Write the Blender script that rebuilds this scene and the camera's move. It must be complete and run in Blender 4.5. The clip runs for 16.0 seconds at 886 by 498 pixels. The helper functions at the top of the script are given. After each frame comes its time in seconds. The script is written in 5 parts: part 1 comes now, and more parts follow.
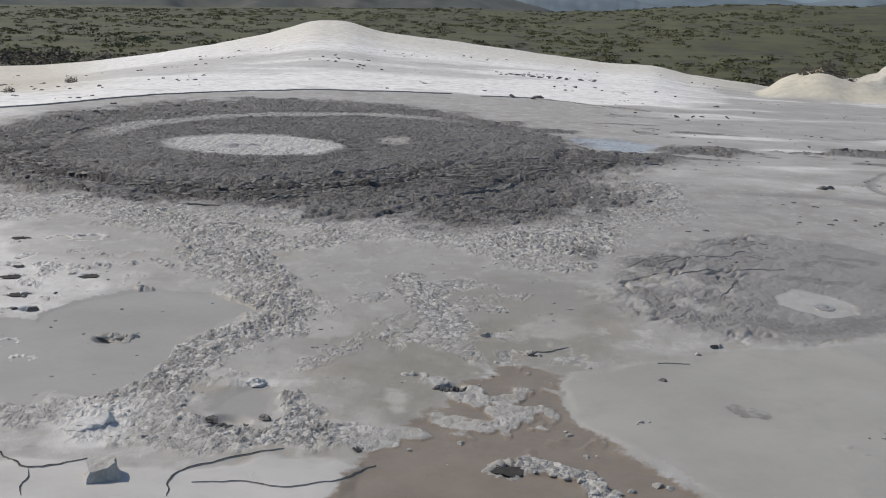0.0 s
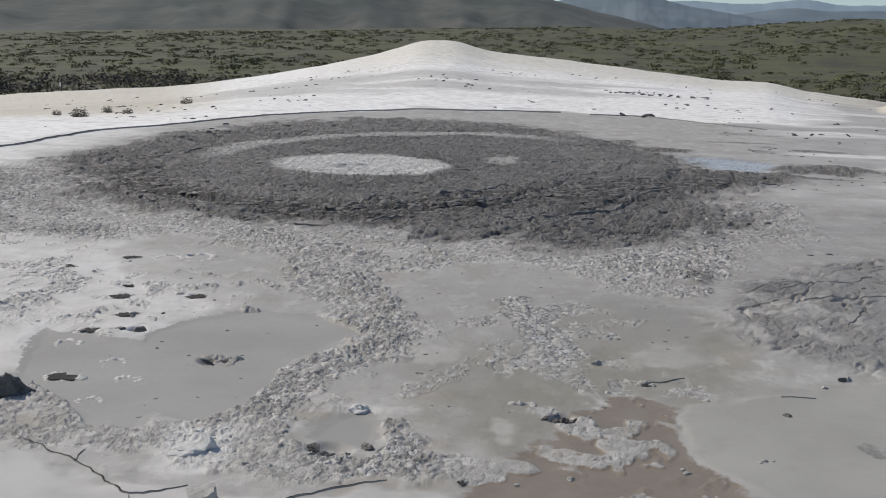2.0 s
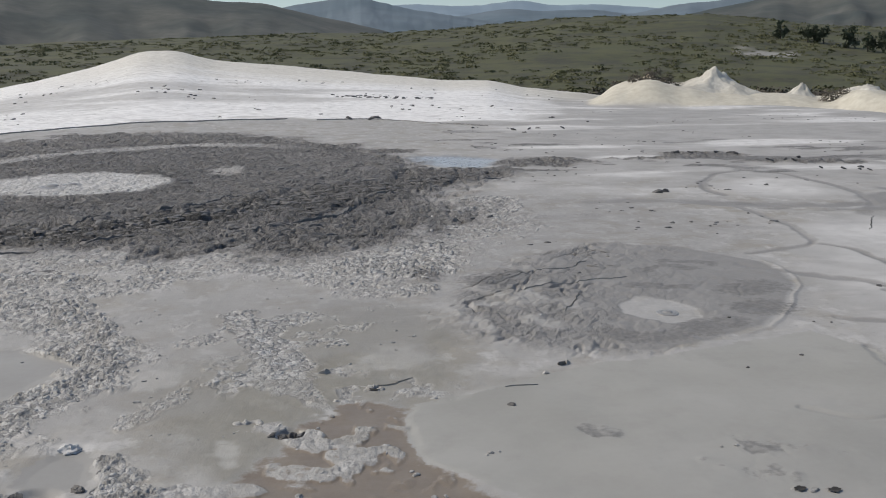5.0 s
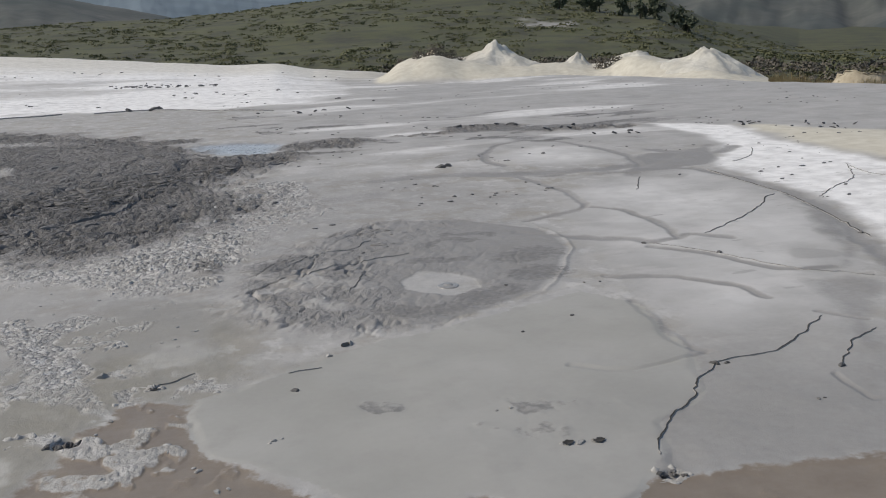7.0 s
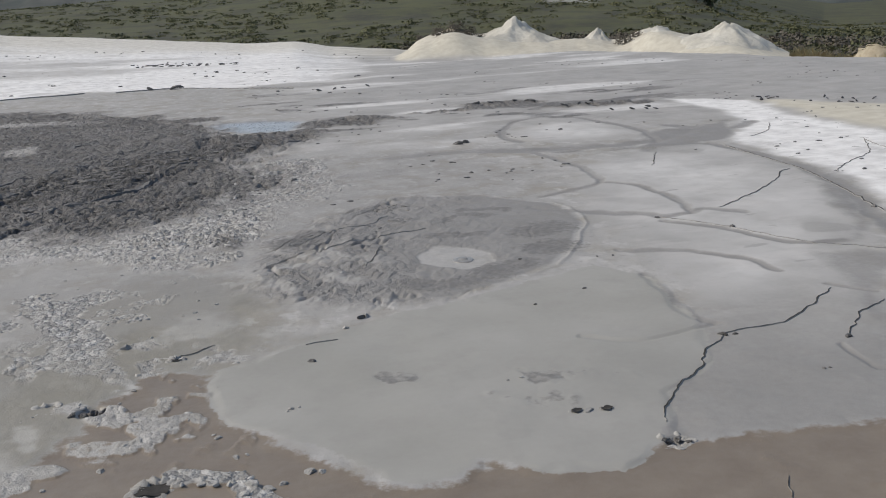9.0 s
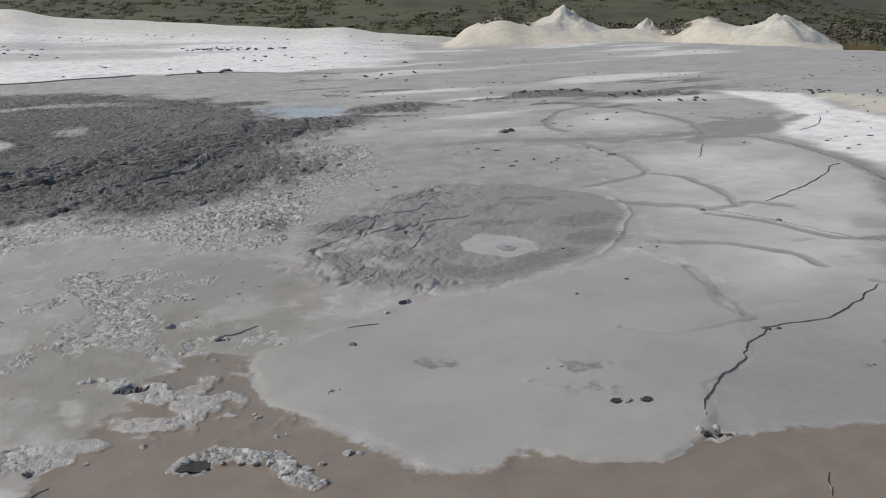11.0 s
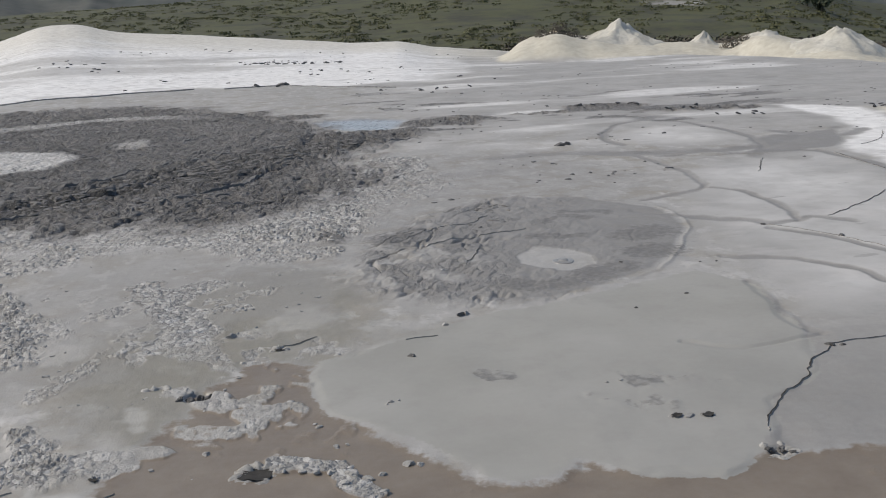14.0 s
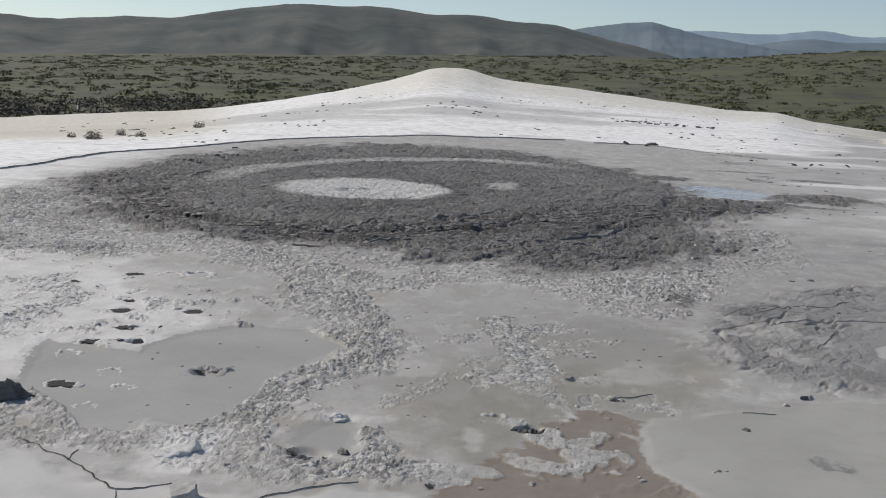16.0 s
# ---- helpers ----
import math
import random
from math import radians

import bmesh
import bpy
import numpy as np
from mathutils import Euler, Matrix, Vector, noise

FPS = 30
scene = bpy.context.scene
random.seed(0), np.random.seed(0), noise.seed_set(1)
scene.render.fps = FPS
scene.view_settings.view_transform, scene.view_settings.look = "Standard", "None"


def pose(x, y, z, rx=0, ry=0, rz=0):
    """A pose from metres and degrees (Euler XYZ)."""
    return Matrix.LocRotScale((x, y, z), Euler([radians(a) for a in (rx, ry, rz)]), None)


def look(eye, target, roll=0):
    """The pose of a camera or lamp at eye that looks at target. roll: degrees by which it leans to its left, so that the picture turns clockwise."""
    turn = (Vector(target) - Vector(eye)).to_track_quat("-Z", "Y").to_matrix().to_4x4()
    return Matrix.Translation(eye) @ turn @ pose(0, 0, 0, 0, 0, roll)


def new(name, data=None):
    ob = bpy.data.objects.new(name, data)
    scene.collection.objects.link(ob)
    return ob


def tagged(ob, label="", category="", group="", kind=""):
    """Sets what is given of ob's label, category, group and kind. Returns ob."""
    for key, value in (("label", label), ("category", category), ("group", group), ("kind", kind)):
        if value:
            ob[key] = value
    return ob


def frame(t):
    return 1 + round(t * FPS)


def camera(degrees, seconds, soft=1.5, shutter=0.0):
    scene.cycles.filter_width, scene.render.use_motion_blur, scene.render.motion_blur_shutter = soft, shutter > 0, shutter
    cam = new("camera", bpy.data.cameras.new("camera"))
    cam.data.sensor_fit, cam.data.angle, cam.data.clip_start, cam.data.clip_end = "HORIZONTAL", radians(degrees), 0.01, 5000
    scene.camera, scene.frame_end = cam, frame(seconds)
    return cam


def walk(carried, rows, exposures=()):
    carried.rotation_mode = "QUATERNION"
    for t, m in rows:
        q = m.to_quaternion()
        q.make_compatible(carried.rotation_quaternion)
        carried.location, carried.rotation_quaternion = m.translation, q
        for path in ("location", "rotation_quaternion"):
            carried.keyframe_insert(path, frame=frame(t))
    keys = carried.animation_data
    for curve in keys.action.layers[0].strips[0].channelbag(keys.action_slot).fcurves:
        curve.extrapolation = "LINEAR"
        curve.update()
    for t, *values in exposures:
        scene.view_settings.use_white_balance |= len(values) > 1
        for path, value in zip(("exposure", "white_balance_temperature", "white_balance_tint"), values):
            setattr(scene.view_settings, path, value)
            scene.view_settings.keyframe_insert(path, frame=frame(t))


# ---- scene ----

# ---------------------------------------------------------------- camera
cam = camera(44.8, 16.0, soft=1.0)
# seconds, x, y, z, yaw to the left, pitch, lean
PATH = [
    (0.0, -0.000, -0.000, 1.599, 0.00, -12.94, 2.57), (0.5, -0.010, 0.034, 1.599, 1.18, -12.85, 2.58), (1.0, -0.018, 0.070, 1.594, 2.77, -12.70, 2.46),
    (1.5, -0.018, 0.096, 1.592, 4.42, -12.49, 2.18), (2.0, -0.014, 0.162, 1.584, 5.84, -12.15, 1.73), (2.5, -0.009, 0.207, 1.581, 7.10, -11.80, 1.32),
    (3.0, -0.007, 0.237, 1.577, 7.35, -11.52, 1.07), (3.5, 0.007, 0.251, 1.585, 5.02, -11.49, 0.79), (4.0, 0.029, 0.240, 1.586, 0.74, -11.38, 0.91),
    (4.5, 0.073, 0.272, 1.576, -3.56, -11.50, 0.65), (5.0, 0.110, 0.274, 1.572, -7.99, -11.63, 0.05), (7.5, 0.246, 0.163, 1.600, -19.05, -13.12, -2.25),
    (8.0, 0.243, 0.136, 1.600, -18.52, -13.45, -2.51), (8.5, 0.244, 0.110, 1.601, -17.90, -13.77, -2.66), (9.0, 0.241, 0.083, 1.603, -17.33, -14.03, -2.60),
    (11.5, 0.240, 0.071, 1.598, -14.40, -14.59, -1.87), (12.0, 0.229, 0.069, 1.598, -13.89, -14.53, -2.03), (12.5, 0.223, 0.064, 1.598, -13.36, -14.38, -2.25),
    (13.0, 0.215, 0.067, 1.597, -12.94, -14.21, -2.41), (13.5, 0.213, 0.070, 1.592, -12.49, -13.97, -2.65), (14.0, 0.206, 0.070, 1.596, -12.11, -13.75, -2.16),
    (14.5, 0.207, 0.042, 1.605, -9.88, -12.95, -0.90), (15.0, 0.231, 0.018, 1.609, -5.37, -12.04, 0.32), (15.5, 0.225, -0.044, 1.624, 0.84, -11.38, 1.52),
    (16.0, 0.171, -0.082, 1.611, 6.64, -10.78, 2.31),
]


def gaze(x, y, z, yaw, pitch, lean):
    yaw, pitch = radians(yaw), radians(pitch)
    ahead = Vector((-math.sin(yaw) * math.cos(pitch), math.cos(yaw) * math.cos(pitch), math.sin(pitch)))
    eye = Vector((x, y, z))
    return look(eye, eye + ahead, lean)


walk(cam, [(t, gaze(*r)) for t, *r in PATH], exposures=[(0.0, -0.2, 7120, 10)])

# ---------------------------------------------------------------- light
SUN_EL, SUN_AZ = 46.0, -68.0  # degrees up; degrees to the right of +y
world = bpy.data.worlds.new("world")
scene.world = world
world.use_nodes = True
wn = world.node_tree
sky = wn.nodes.new("ShaderNodeTexSky")
sky.sky_type, sky.sun_disc = "NISHITA", False
sky.sun_elevation, sky.sun_rotation = radians(SUN_EL), radians(SUN_AZ)
sky.air_density, sky.dust_density, sky.ozone_density, sky.altitude = 1.0, 1.1, 1.8, 300
coords = wn.nodes.new("ShaderNodeTexCoord")
lift = wn.nodes.new("ShaderNodeVectorMath")  # hills hide the haziest strip of the sky
lift.operation, lift.inputs[1].default_value = "ADD", (0, 0, 0.07)
wn.links.new(coords.outputs["Generated"], lift.inputs[0])
wn.links.new(lift.outputs[0], sky.inputs["Vector"])
wn.links.new(sky.outputs[0], wn.nodes["Background"].inputs[0])
wn.nodes["Background"].inputs[1].default_value = 0.128
sun = new("sun", bpy.data.lights.new("sun", "SUN"))
sun.data.energy, sun.data.angle, sun.data.color = 3.1, radians(0.6), (1.0, 0.96, 0.9)
sa, se = radians(SUN_AZ), radians(SUN_EL)
sun.matrix_world = look((30 * math.sin(sa) * math.cos(se), 30 * math.cos(sa) * math.cos(se), 30 * math.sin(se)), (0, 0, 0))


# ---------------------------------------------------------------- noise on arrays
def hashed(ix, iy, s):
    h = (ix.astype(np.int64) * 374761393 + iy.astype(np.int64) * 668265263 + s * 974634541) & 0xFFFFFFFF
    h = ((h ^ (h >> 13)) * 1274126177) & 0xFFFFFFFF
    return ((h ^ (h >> 16)) & 0xFFFFFF) / float(0xFFFFFF)


def vnoise(x, y, s=0):
    ix, iy = np.floor(x), np.floor(y)
    u, v = x - ix, y - iy
    u, v = u * u * u * (u * (6 * u - 15) + 10), v * v * v * (v * (6 * v - 15) + 10)
    a, b = hashed(ix, iy, s), hashed(ix + 1, iy, s)
    c, d = hashed(ix, iy + 1, s), hashed(ix + 1, iy + 1, s)
    return 2 * ((a + (b - a) * u) * (1 - v) + (c + (d - c) * u) * v) - 1


def fbm(x, y, s=0, octaves=4, gain=0.5):
    out, amp, tot = 0, 1.0, 0
    for k in range(octaves):
        ca, sb = math.cos(0.7 * k + s), math.sin(0.7 * k + s)
        out = out + amp * vnoise((x * ca - y * sb) * 2**k + 17.3 * k, (x * sb + y * ca) * 2**k - 9.1 * k, s + k)
        tot += amp
        amp *= gain
    return out / tot


def flakes(x, y, s=0):
    """Broken plates: each cell a small tilted face with a sunk joint round it; 0 to about 1."""
    ix, iy = np.floor(x), np.floor(y)
    f1, f2, tilt, who = np.full(x.shape, 9.0), np.full(x.shape, 9.0), np.zeros(x.shape), np.zeros(x.shape)
    for i in (-1, 0, 1):
        for j in (-1, 0, 1):
            cx, cy = ix + i, iy + j
            dx, dy = x - cx - hashed(cx, cy, s), y - cy - hashed(cx, cy, s + 1)
            d = np.hypot(dx, dy * (0.6 + 0.8 * hashed(cx, cy, s + 5)))
            near = d < f1
            f2 = np.where(near, f1, np.minimum(f2, d))
            a = 6.28 * hashed(cx, cy, s + 3)
            tilt = np.where(near, dx * np.cos(a) + dy * np.sin(a), tilt)
            who = np.where(near, hashed(cx, cy, s + 2), who)
            f1 = np.where(near, d, f1)
    return smooth(0.0, 0.22, f2 - f1) * (0.25 + 0.6 * who + 0.9 * tilt), who


def curve(line, steps=6):
    """A smooth line through the given points."""
    c = np.array(line, float)
    if len(c) < 3:
        return c
    p = np.concatenate([[2 * c[0] - c[1]], c, [2 * c[-1] - c[-2]]])
    out = []
    for k in range(1, len(p) - 2):
        for t in np.arange(steps) / steps:
            out.append(0.5 * (2 * p[k] + (p[k + 1] - p[k - 1]) * t + (2 * p[k - 1] - 5 * p[k] + 4 * p[k + 1] - p[k + 2]) * t**2 + (3 * p[k] - p[k - 1] - 3 * p[k + 1] + p[k + 2]) * t**3))
    return np.array(out + [c[-1]])


def smooth(a, b, x):
    t = np.clip((x - a) / (b - a), 0, 1)
    return t * t * (3 - 2 * t)


def shore(x, y, corners, reach=1.5):
    """Signed distance to a closed outline, positive inside, exact within reach of it."""
    c = np.array(corners, float)
    out = np.full(x.shape, -reach)
    near = (x > c[:, 0].min() - reach) & (x < c[:, 0].max() + reach) & (y > c[:, 1].min() - reach) & (y < c[:, 1].max() + reach)
    px, py = x[near], y[near]
    best, inside = np.full(px.shape, 1e9), np.zeros(px.shape, bool)
    for (ax, ay), (bx, by) in zip(c, np.roll(c, -1, 0)):
        ex, ey = bx - ax, by - ay
        t = np.clip(((px - ax) * ex + (py - ay) * ey) / (ex * ex + ey * ey + 1e-12), 0, 1)
        best = np.minimum(best, np.hypot(px - ax - t * ex, py - ay - t * ey))
        if ay != by:
            inside ^= ((ay > py) != (by > py)) & (px < ex * (py - ay) / (by - ay) + ax)
    out[near] = np.where(inside, best, -best)
    return out


def along(x, y, line, reach=0.4):
    """Distance to an open line."""
    c = np.array(line, float)
    out = np.full(x.shape, reach)
    near = (x > c[:, 0].min() - reach) & (x < c[:, 0].max() + reach) & (y > c[:, 1].min() - reach) & (y < c[:, 1].max() + reach)
    px, py = x[near], y[near]
    best = np.full(px.shape, reach)
    for (ax, ay), (bx, by) in zip(c[:-1], c[1:]):
        ex, ey = bx - ax, by - ay
        t = np.clip(((px - ax) * ex + (py - ay) * ey) / (ex * ex + ey * ey + 1e-12), 0, 1)
        best = np.minimum(best, np.hypot(px - ax - t * ex, py - ay - t * ey))
    out[near] = best
    return out


# ---------------------------------------------------------------- materials
def nodes_of(name):
    m = bpy.data.materials.new(name)
    m.use_nodes = True
    return m, m.node_tree, m.node_tree.nodes["Principled BSDF"]


def nd(t, kind, **kw):
    n = t.nodes.new(kind)
    for k, v in kw.items():
        n.inputs[k].default_value = v
    return n


def mixed(t, fac, a, b, kind="MIX"):
    n = t.nodes.new("ShaderNodeMix")
    n.data_type, n.blend_type, n.clamp_factor = "RGBA", kind, True
    for sock, v in ((n.inputs[0], fac), (n.inputs[6], a), (n.inputs[7], b)):
        if isinstance(v, bpy.types.NodeSocket):
            t.links.new(v, sock)
        elif isinstance(v, (int, float)):
            sock.default_value = v
        else:
            sock.default_value = (*v, 1)
    return n.outputs[2]


def calc(t, op, a, b=0.0, clamp=False):
    n = t.nodes.new("ShaderNodeMath")
    n.operation, n.use_clamp = op, clamp
    for sock, v in ((n.inputs[0], a), (n.inputs[1], b)):
        if isinstance(v, bpy.types.NodeSocket):
            t.links.new(v, sock)
        else:
            sock.default_value = v
    return n.outputs[0]


def grain(t, scale, detail=4.0, rough=0.55, stretch=None):
    """Noise in metres."""
    tc = t.nodes.new("ShaderNodeNewGeometry")
    n = nd(t, "ShaderNodeTexNoise", Scale=scale, Detail=detail, Roughness=rough)
    src = tc.outputs["Position"]
    if stretch:
        mp = t.nodes.new("ShaderNodeMapping")
        mp.inputs["Scale"].default_value = stretch
        t.links.new(src, mp.inputs[0])
        src = mp.outputs[0]
    t.links.new(src, n.inputs["Vector"])
    return n.outputs["Fac"]


def ramp(t, x, lo, hi, a=0.0, b=1.0):
    n = nd(t, "ShaderNodeMapRange")
    t.links.new(x, n.inputs[0])
    for k, v in zip((1, 2, 3, 4), (lo, hi, a, b)):
        n.inputs[k].default_value = v
    return n.outputs[0]


def bumped(t, bsdf, height, strength, distance):
    b = nd(t, "ShaderNodeBump", Strength=strength, Distance=distance)
    t.links.new(height, b.inputs["Height"])
    t.links.new(b.outputs[0], bsdf.inputs["Normal"])


def plain_stuff(name, a, b, scale, rough=0.8, bump=0.3, dist=0.01, per_object=0.0, fine=None):
    """Two tones by noise at two scales, with relief."""
    m, t, p = nodes_of(name)
    n1, n2 = grain(t, scale), grain(t, fine or scale * 7, 3.0)
    col = mixed(t, ramp(t, n1, 0.35, 0.65), a, b)
    col = mixed(t, ramp(t, n2, 0.3, 0.75, 0.0, 0.45), col, tuple(0.6 * c for c in a))
    if per_object:
        oi = t.nodes.new("ShaderNodeObjectInfo")
        hs = nd(t, "ShaderNodeHueSaturation")
        t.links.new(col, hs.inputs["Color"])
        t.links.new(ramp(t, oi.outputs["Random"], 0, 1, 1 - per_object, 1 + per_object), hs.inputs["Value"])
        col = hs.outputs[0]
    t.links.new(col, p.inputs["Base Color"])
    p.inputs["Roughness"].default_value = rough
    bumped(t, p, n2, bump, dist)
    return m


def ground_material():
    """Mud, salt crust, brown water and far meadow, laid out by the sheet's own masks."""
    m, t, p = nodes_of("mud_ground")

    def mask(name):
        a = t.nodes.new("ShaderNodeAttribute")
        a.attribute_name = name
        return a.outputs["Fac"]

    big, mid, fine, dust = grain(t, 0.9, 5), grain(t, 6, 5), grain(t, 30, 6, 0.65), grain(t, 120, 4)
    mud = mixed(t, ramp(t, big, 0.35, 0.65), (0.37, 0.361, 0.345), (0.44, 0.43, 0.412))
    mud = mixed(t, ramp(t, mid, 0.40, 0.72, 0.0, 0.5), mud, (0.30, 0.292, 0.277))
    mud = mixed(t, ramp(t, grain(t, 2.7, 7, 0.62), 0.47, 0.62, 0.0, 0.8), mud, (0.31, 0.289, 0.25))
    mud = mixed(t, ramp(t, grain(t, 7.5, 6, 0.6, (1, 0.7, 1)), 0.54, 0.64, 0.0, 0.8), mud, (0.49, 0.482, 0.465))
    mud = mixed(t, ramp(t, grain(t, 19, 4, 0.6), 0.57, 0.68, 0.0, 0.4), mud, (0.24, 0.234, 0.222))
    crust = mixed(t, ramp(t, fine, 0.38, 0.62), (0.32, 0.313, 0.30), (0.53, 0.522, 0.505))
    dark = mixed(t, ramp(t, fine, 0.3, 0.7), (0.125, 0.12, 0.115), (0.205, 0.197, 0.188))
    dark = mixed(t, ramp(t, mid, 0.45, 0.7, 0.0, 0.6), dark, (0.185, 0.178, 0.169))
    slick = mixed(t, ramp(t, big, 0.35, 0.65), (0.365, 0.358, 0.343), (0.42, 0.412, 0.397))
    slick = mixed(t, ramp(t, grain(t, 2.2, 6), 0.46, 0.66, 0.0, 0.7), slick, (0.285, 0.278, 0.262))
    slick = mixed(t, ramp(t, grain(t, 1.3, 8, 0.6, (1, 2.2, 1)), 0.52, 0.64, 0.0, 0.7), slick, (0.46, 0.443, 0.427))
    slick = mixed(t, ramp(t, grain(t, 14, 5, 0.65), 0.58, 0.74, 0.0, 0.25), slick, (0.27, 0.263, 0.25))
    slick = mixed(t, ramp(t, mid, 0.5, 0.75, 0.0, 0.35), slick, (0.30, 0.292, 0.275))
    salt = mixed(t, ramp(t, mid, 0.35, 0.62), (0.68, 0.675, 0.66), (0.88, 0.875, 0.86))
    salt = mixed(t, ramp(t, grain(t, 1.6, 6, 0.65, (0.6, 1.0, 1)), 0.56, 0.66, 0.0, 0.6), salt, (0.47, 0.462, 0.45))
    salt = mixed(t, ramp(t, grain(t, 5.5, 3, 0.6, (0.5, 1.8, 1)), 0.66, 0.70, 0.0, 0.85), salt, (0.22, 0.215, 0.207))
    cream = mixed(t, ramp(t, mid, 0.3, 0.7), (0.50, 0.465, 0.38), (0.62, 0.59, 0.50))
    pond = mixed(t, ramp(t, big, 0.3, 0.7), (0.295, 0.286, 0.27), (0.335, 0.326, 0.308))
    brown = mixed(t, ramp(t, mid, 0.3, 0.7), (0.198, 0.158, 0.118), (0.248, 0.206, 0.158))
    silt = mixed(t, ramp(t, mid, 0.3, 0.7), (0.212, 0.202, 0.169), (0.258, 0.246, 0.208))

    def chips(scale, squash):
        """Scattered flakes: a tone for each, and their relief."""
        geo = t.nodes.new("ShaderNodeNewGeometry")
        warp = nd(t, "ShaderNodeTexNoise", Scale=scale * 0.6, Detail=3)
        t.links.new(geo.outputs["Position"], warp.inputs["Vector"])
        add = t.nodes.new("ShaderNodeMix")
        add.data_type, add.blend_type = "RGBA", "LINEAR_LIGHT"
        add.inputs[0].default_value = 0.9 / scale
        t.links.new(geo.outputs["Position"], add.inputs[6])
        t.links.new(warp.outputs["Color"], add.inputs[7])
        mp = t.nodes.new("ShaderNodeMapping")
        mp.inputs["Scale"].default_value = (1, squash, 1)
        t.links.new(add.outputs[2], mp.inputs[0])
        v = nd(t, "ShaderNodeTexVoronoi", Scale=scale)
        t.links.new(mp.outputs[0], v.inputs["Vector"])
        sep = t.nodes.new("ShaderNodeSeparateColor")
        t.links.new(v.outputs["Color"], sep.inputs[0])
        return sep.outputs[0], v.outputs["Distance"]

    tone, gap = chips(30, 0.75)
    tone2, gap2 = chips(11, 0.7)
    crust = mixed(t, ramp(t, tone, 0.1, 0.9), (0.30, 0.294, 0.282), crust)
    crust = mixed(t, ramp(t, tone, 0.6, 0.95, 0.0, 0.8), crust, (0.62, 0.612, 0.595))
    dark = mixed(t, ramp(t, tone2, 0.5, 0.95, 0.0, 0.55), dark, (0.19, 0.183, 0.175))
    dark = mixed(t, ramp(t, tone, 0.75, 0.95, 0.0, 0.5), dark, (0.23, 0.222, 0.212))
    dark = mixed(t, ramp(t, tone, 0.05, 0.45, 0.45, 0.0), dark, (0.06, 0.058, 0.055))
    dark = mixed(t, ramp(t, tone2, 0.65, 1.0, 0.0, 0.5), dark, (0.25, 0.242, 0.232))
    col = mixed(t, mask("crust"), mud, crust)
    col = mixed(t, mask("slick"), col, slick)
    col = mixed(t, mask("silt"), col, silt)
    col = mixed(t, mask("dark"), col, dark)
    col = mixed(t, calc(t, "MULTIPLY", mask("fresh"), ramp(t, mid, 0.35, 0.6, 0.5, 1.0)), col, (0.098, 0.095, 0.090))
    flow = t.nodes.new("ShaderNodeCombineXYZ")
    t.links.new(mask("flow_u"), flow.inputs[0])
    t.links.new(mask("flow_v"), flow.inputs[1])

    def shaded_splits(su, sv, wide):
        """Thin dark lines that run along the folds of the ropy mud: tears and shaded fold fronts."""
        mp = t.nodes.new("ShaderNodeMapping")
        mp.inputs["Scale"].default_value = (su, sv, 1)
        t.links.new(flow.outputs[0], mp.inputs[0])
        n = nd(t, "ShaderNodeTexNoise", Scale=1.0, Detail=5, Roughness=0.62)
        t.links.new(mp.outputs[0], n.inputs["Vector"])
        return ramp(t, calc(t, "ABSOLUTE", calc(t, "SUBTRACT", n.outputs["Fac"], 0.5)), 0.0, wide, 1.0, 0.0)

    # near-black colour paints in the shade of tears and fold fronts
    torn = calc(t, "MAXIMUM", calc(t, "MULTIPLY", shaded_splits(1.6, 4.5, 0.030), ramp(t, grain(t, 0.8, 4), 0.40, 0.52)), calc(t, "MULTIPLY", shaded_splits(4.0, 9.0, 0.034), ramp(t, grain(t, 2.0, 4), 0.40, 0.52)))
    torn = calc(t, "MAXIMUM", torn, calc(t, "MULTIPLY", shaded_splits(8.0, 15.0, 0.036), 0.8))
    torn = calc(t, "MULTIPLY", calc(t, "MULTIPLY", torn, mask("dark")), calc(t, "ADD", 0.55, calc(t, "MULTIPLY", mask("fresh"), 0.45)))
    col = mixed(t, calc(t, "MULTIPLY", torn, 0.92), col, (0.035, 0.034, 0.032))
    col = mixed(t, mask("salt"), col, salt)
    col = mixed(t, mask("cream"), col, cream)
    col = mixed(t, mask("pond"), col, pond)
    rag = calc(t, "ADD", calc(t, "MULTIPLY", calc(t, "SUBTRACT", grain(t, 22, 5, 0.6), 0.5), 0.9), calc(t, "MULTIPLY", calc(t, "SUBTRACT", fine, 0.5), 0.5))

    moist = ramp(t, calc(t, "ADD", mask("damp"), calc(t, "MULTIPLY", rag, 0.45)), 0.12, 0.78)
    col = mixed(t, calc(t, "MULTIPLY", moist, 0.8), col, (0.235, 0.23, 0.222))

    def crisp(name, at=0.5, half=0.07):
        """A mask cut to a ragged, clear-cut edge."""
        return ramp(t, calc(t, "ADD", mask(name), rag), at - half, at + half)

    col = mixed(t, crisp("pool"), col, mixed(t, ramp(t, grain(t, 1.6, 6), 0.35, 0.65), (0.295, 0.289, 0.273), (0.345, 0.338, 0.321)))
    col = mixed(t, crisp("brown", 0.5, 0.16), col, brown)
    flat = mixed(t, ramp(t, grain(t, 1.4, 6), 0.35, 0.65), (0.318, 0.313, 0.287), (0.372, 0.366, 0.341))
    flat = mixed(t, ramp(t, grain(t, 5, 5, 0.6), 0.52, 0.68, 0.0, 0.6), flat, (0.315, 0.307, 0.285))
    col = mixed(t, calc(t, "MULTIPLY", crisp("lobe"), calc(t, "SUBTRACT", 1.0, calc(t, "MULTIPLY", mask("pond"), 0.4))), col, flat)
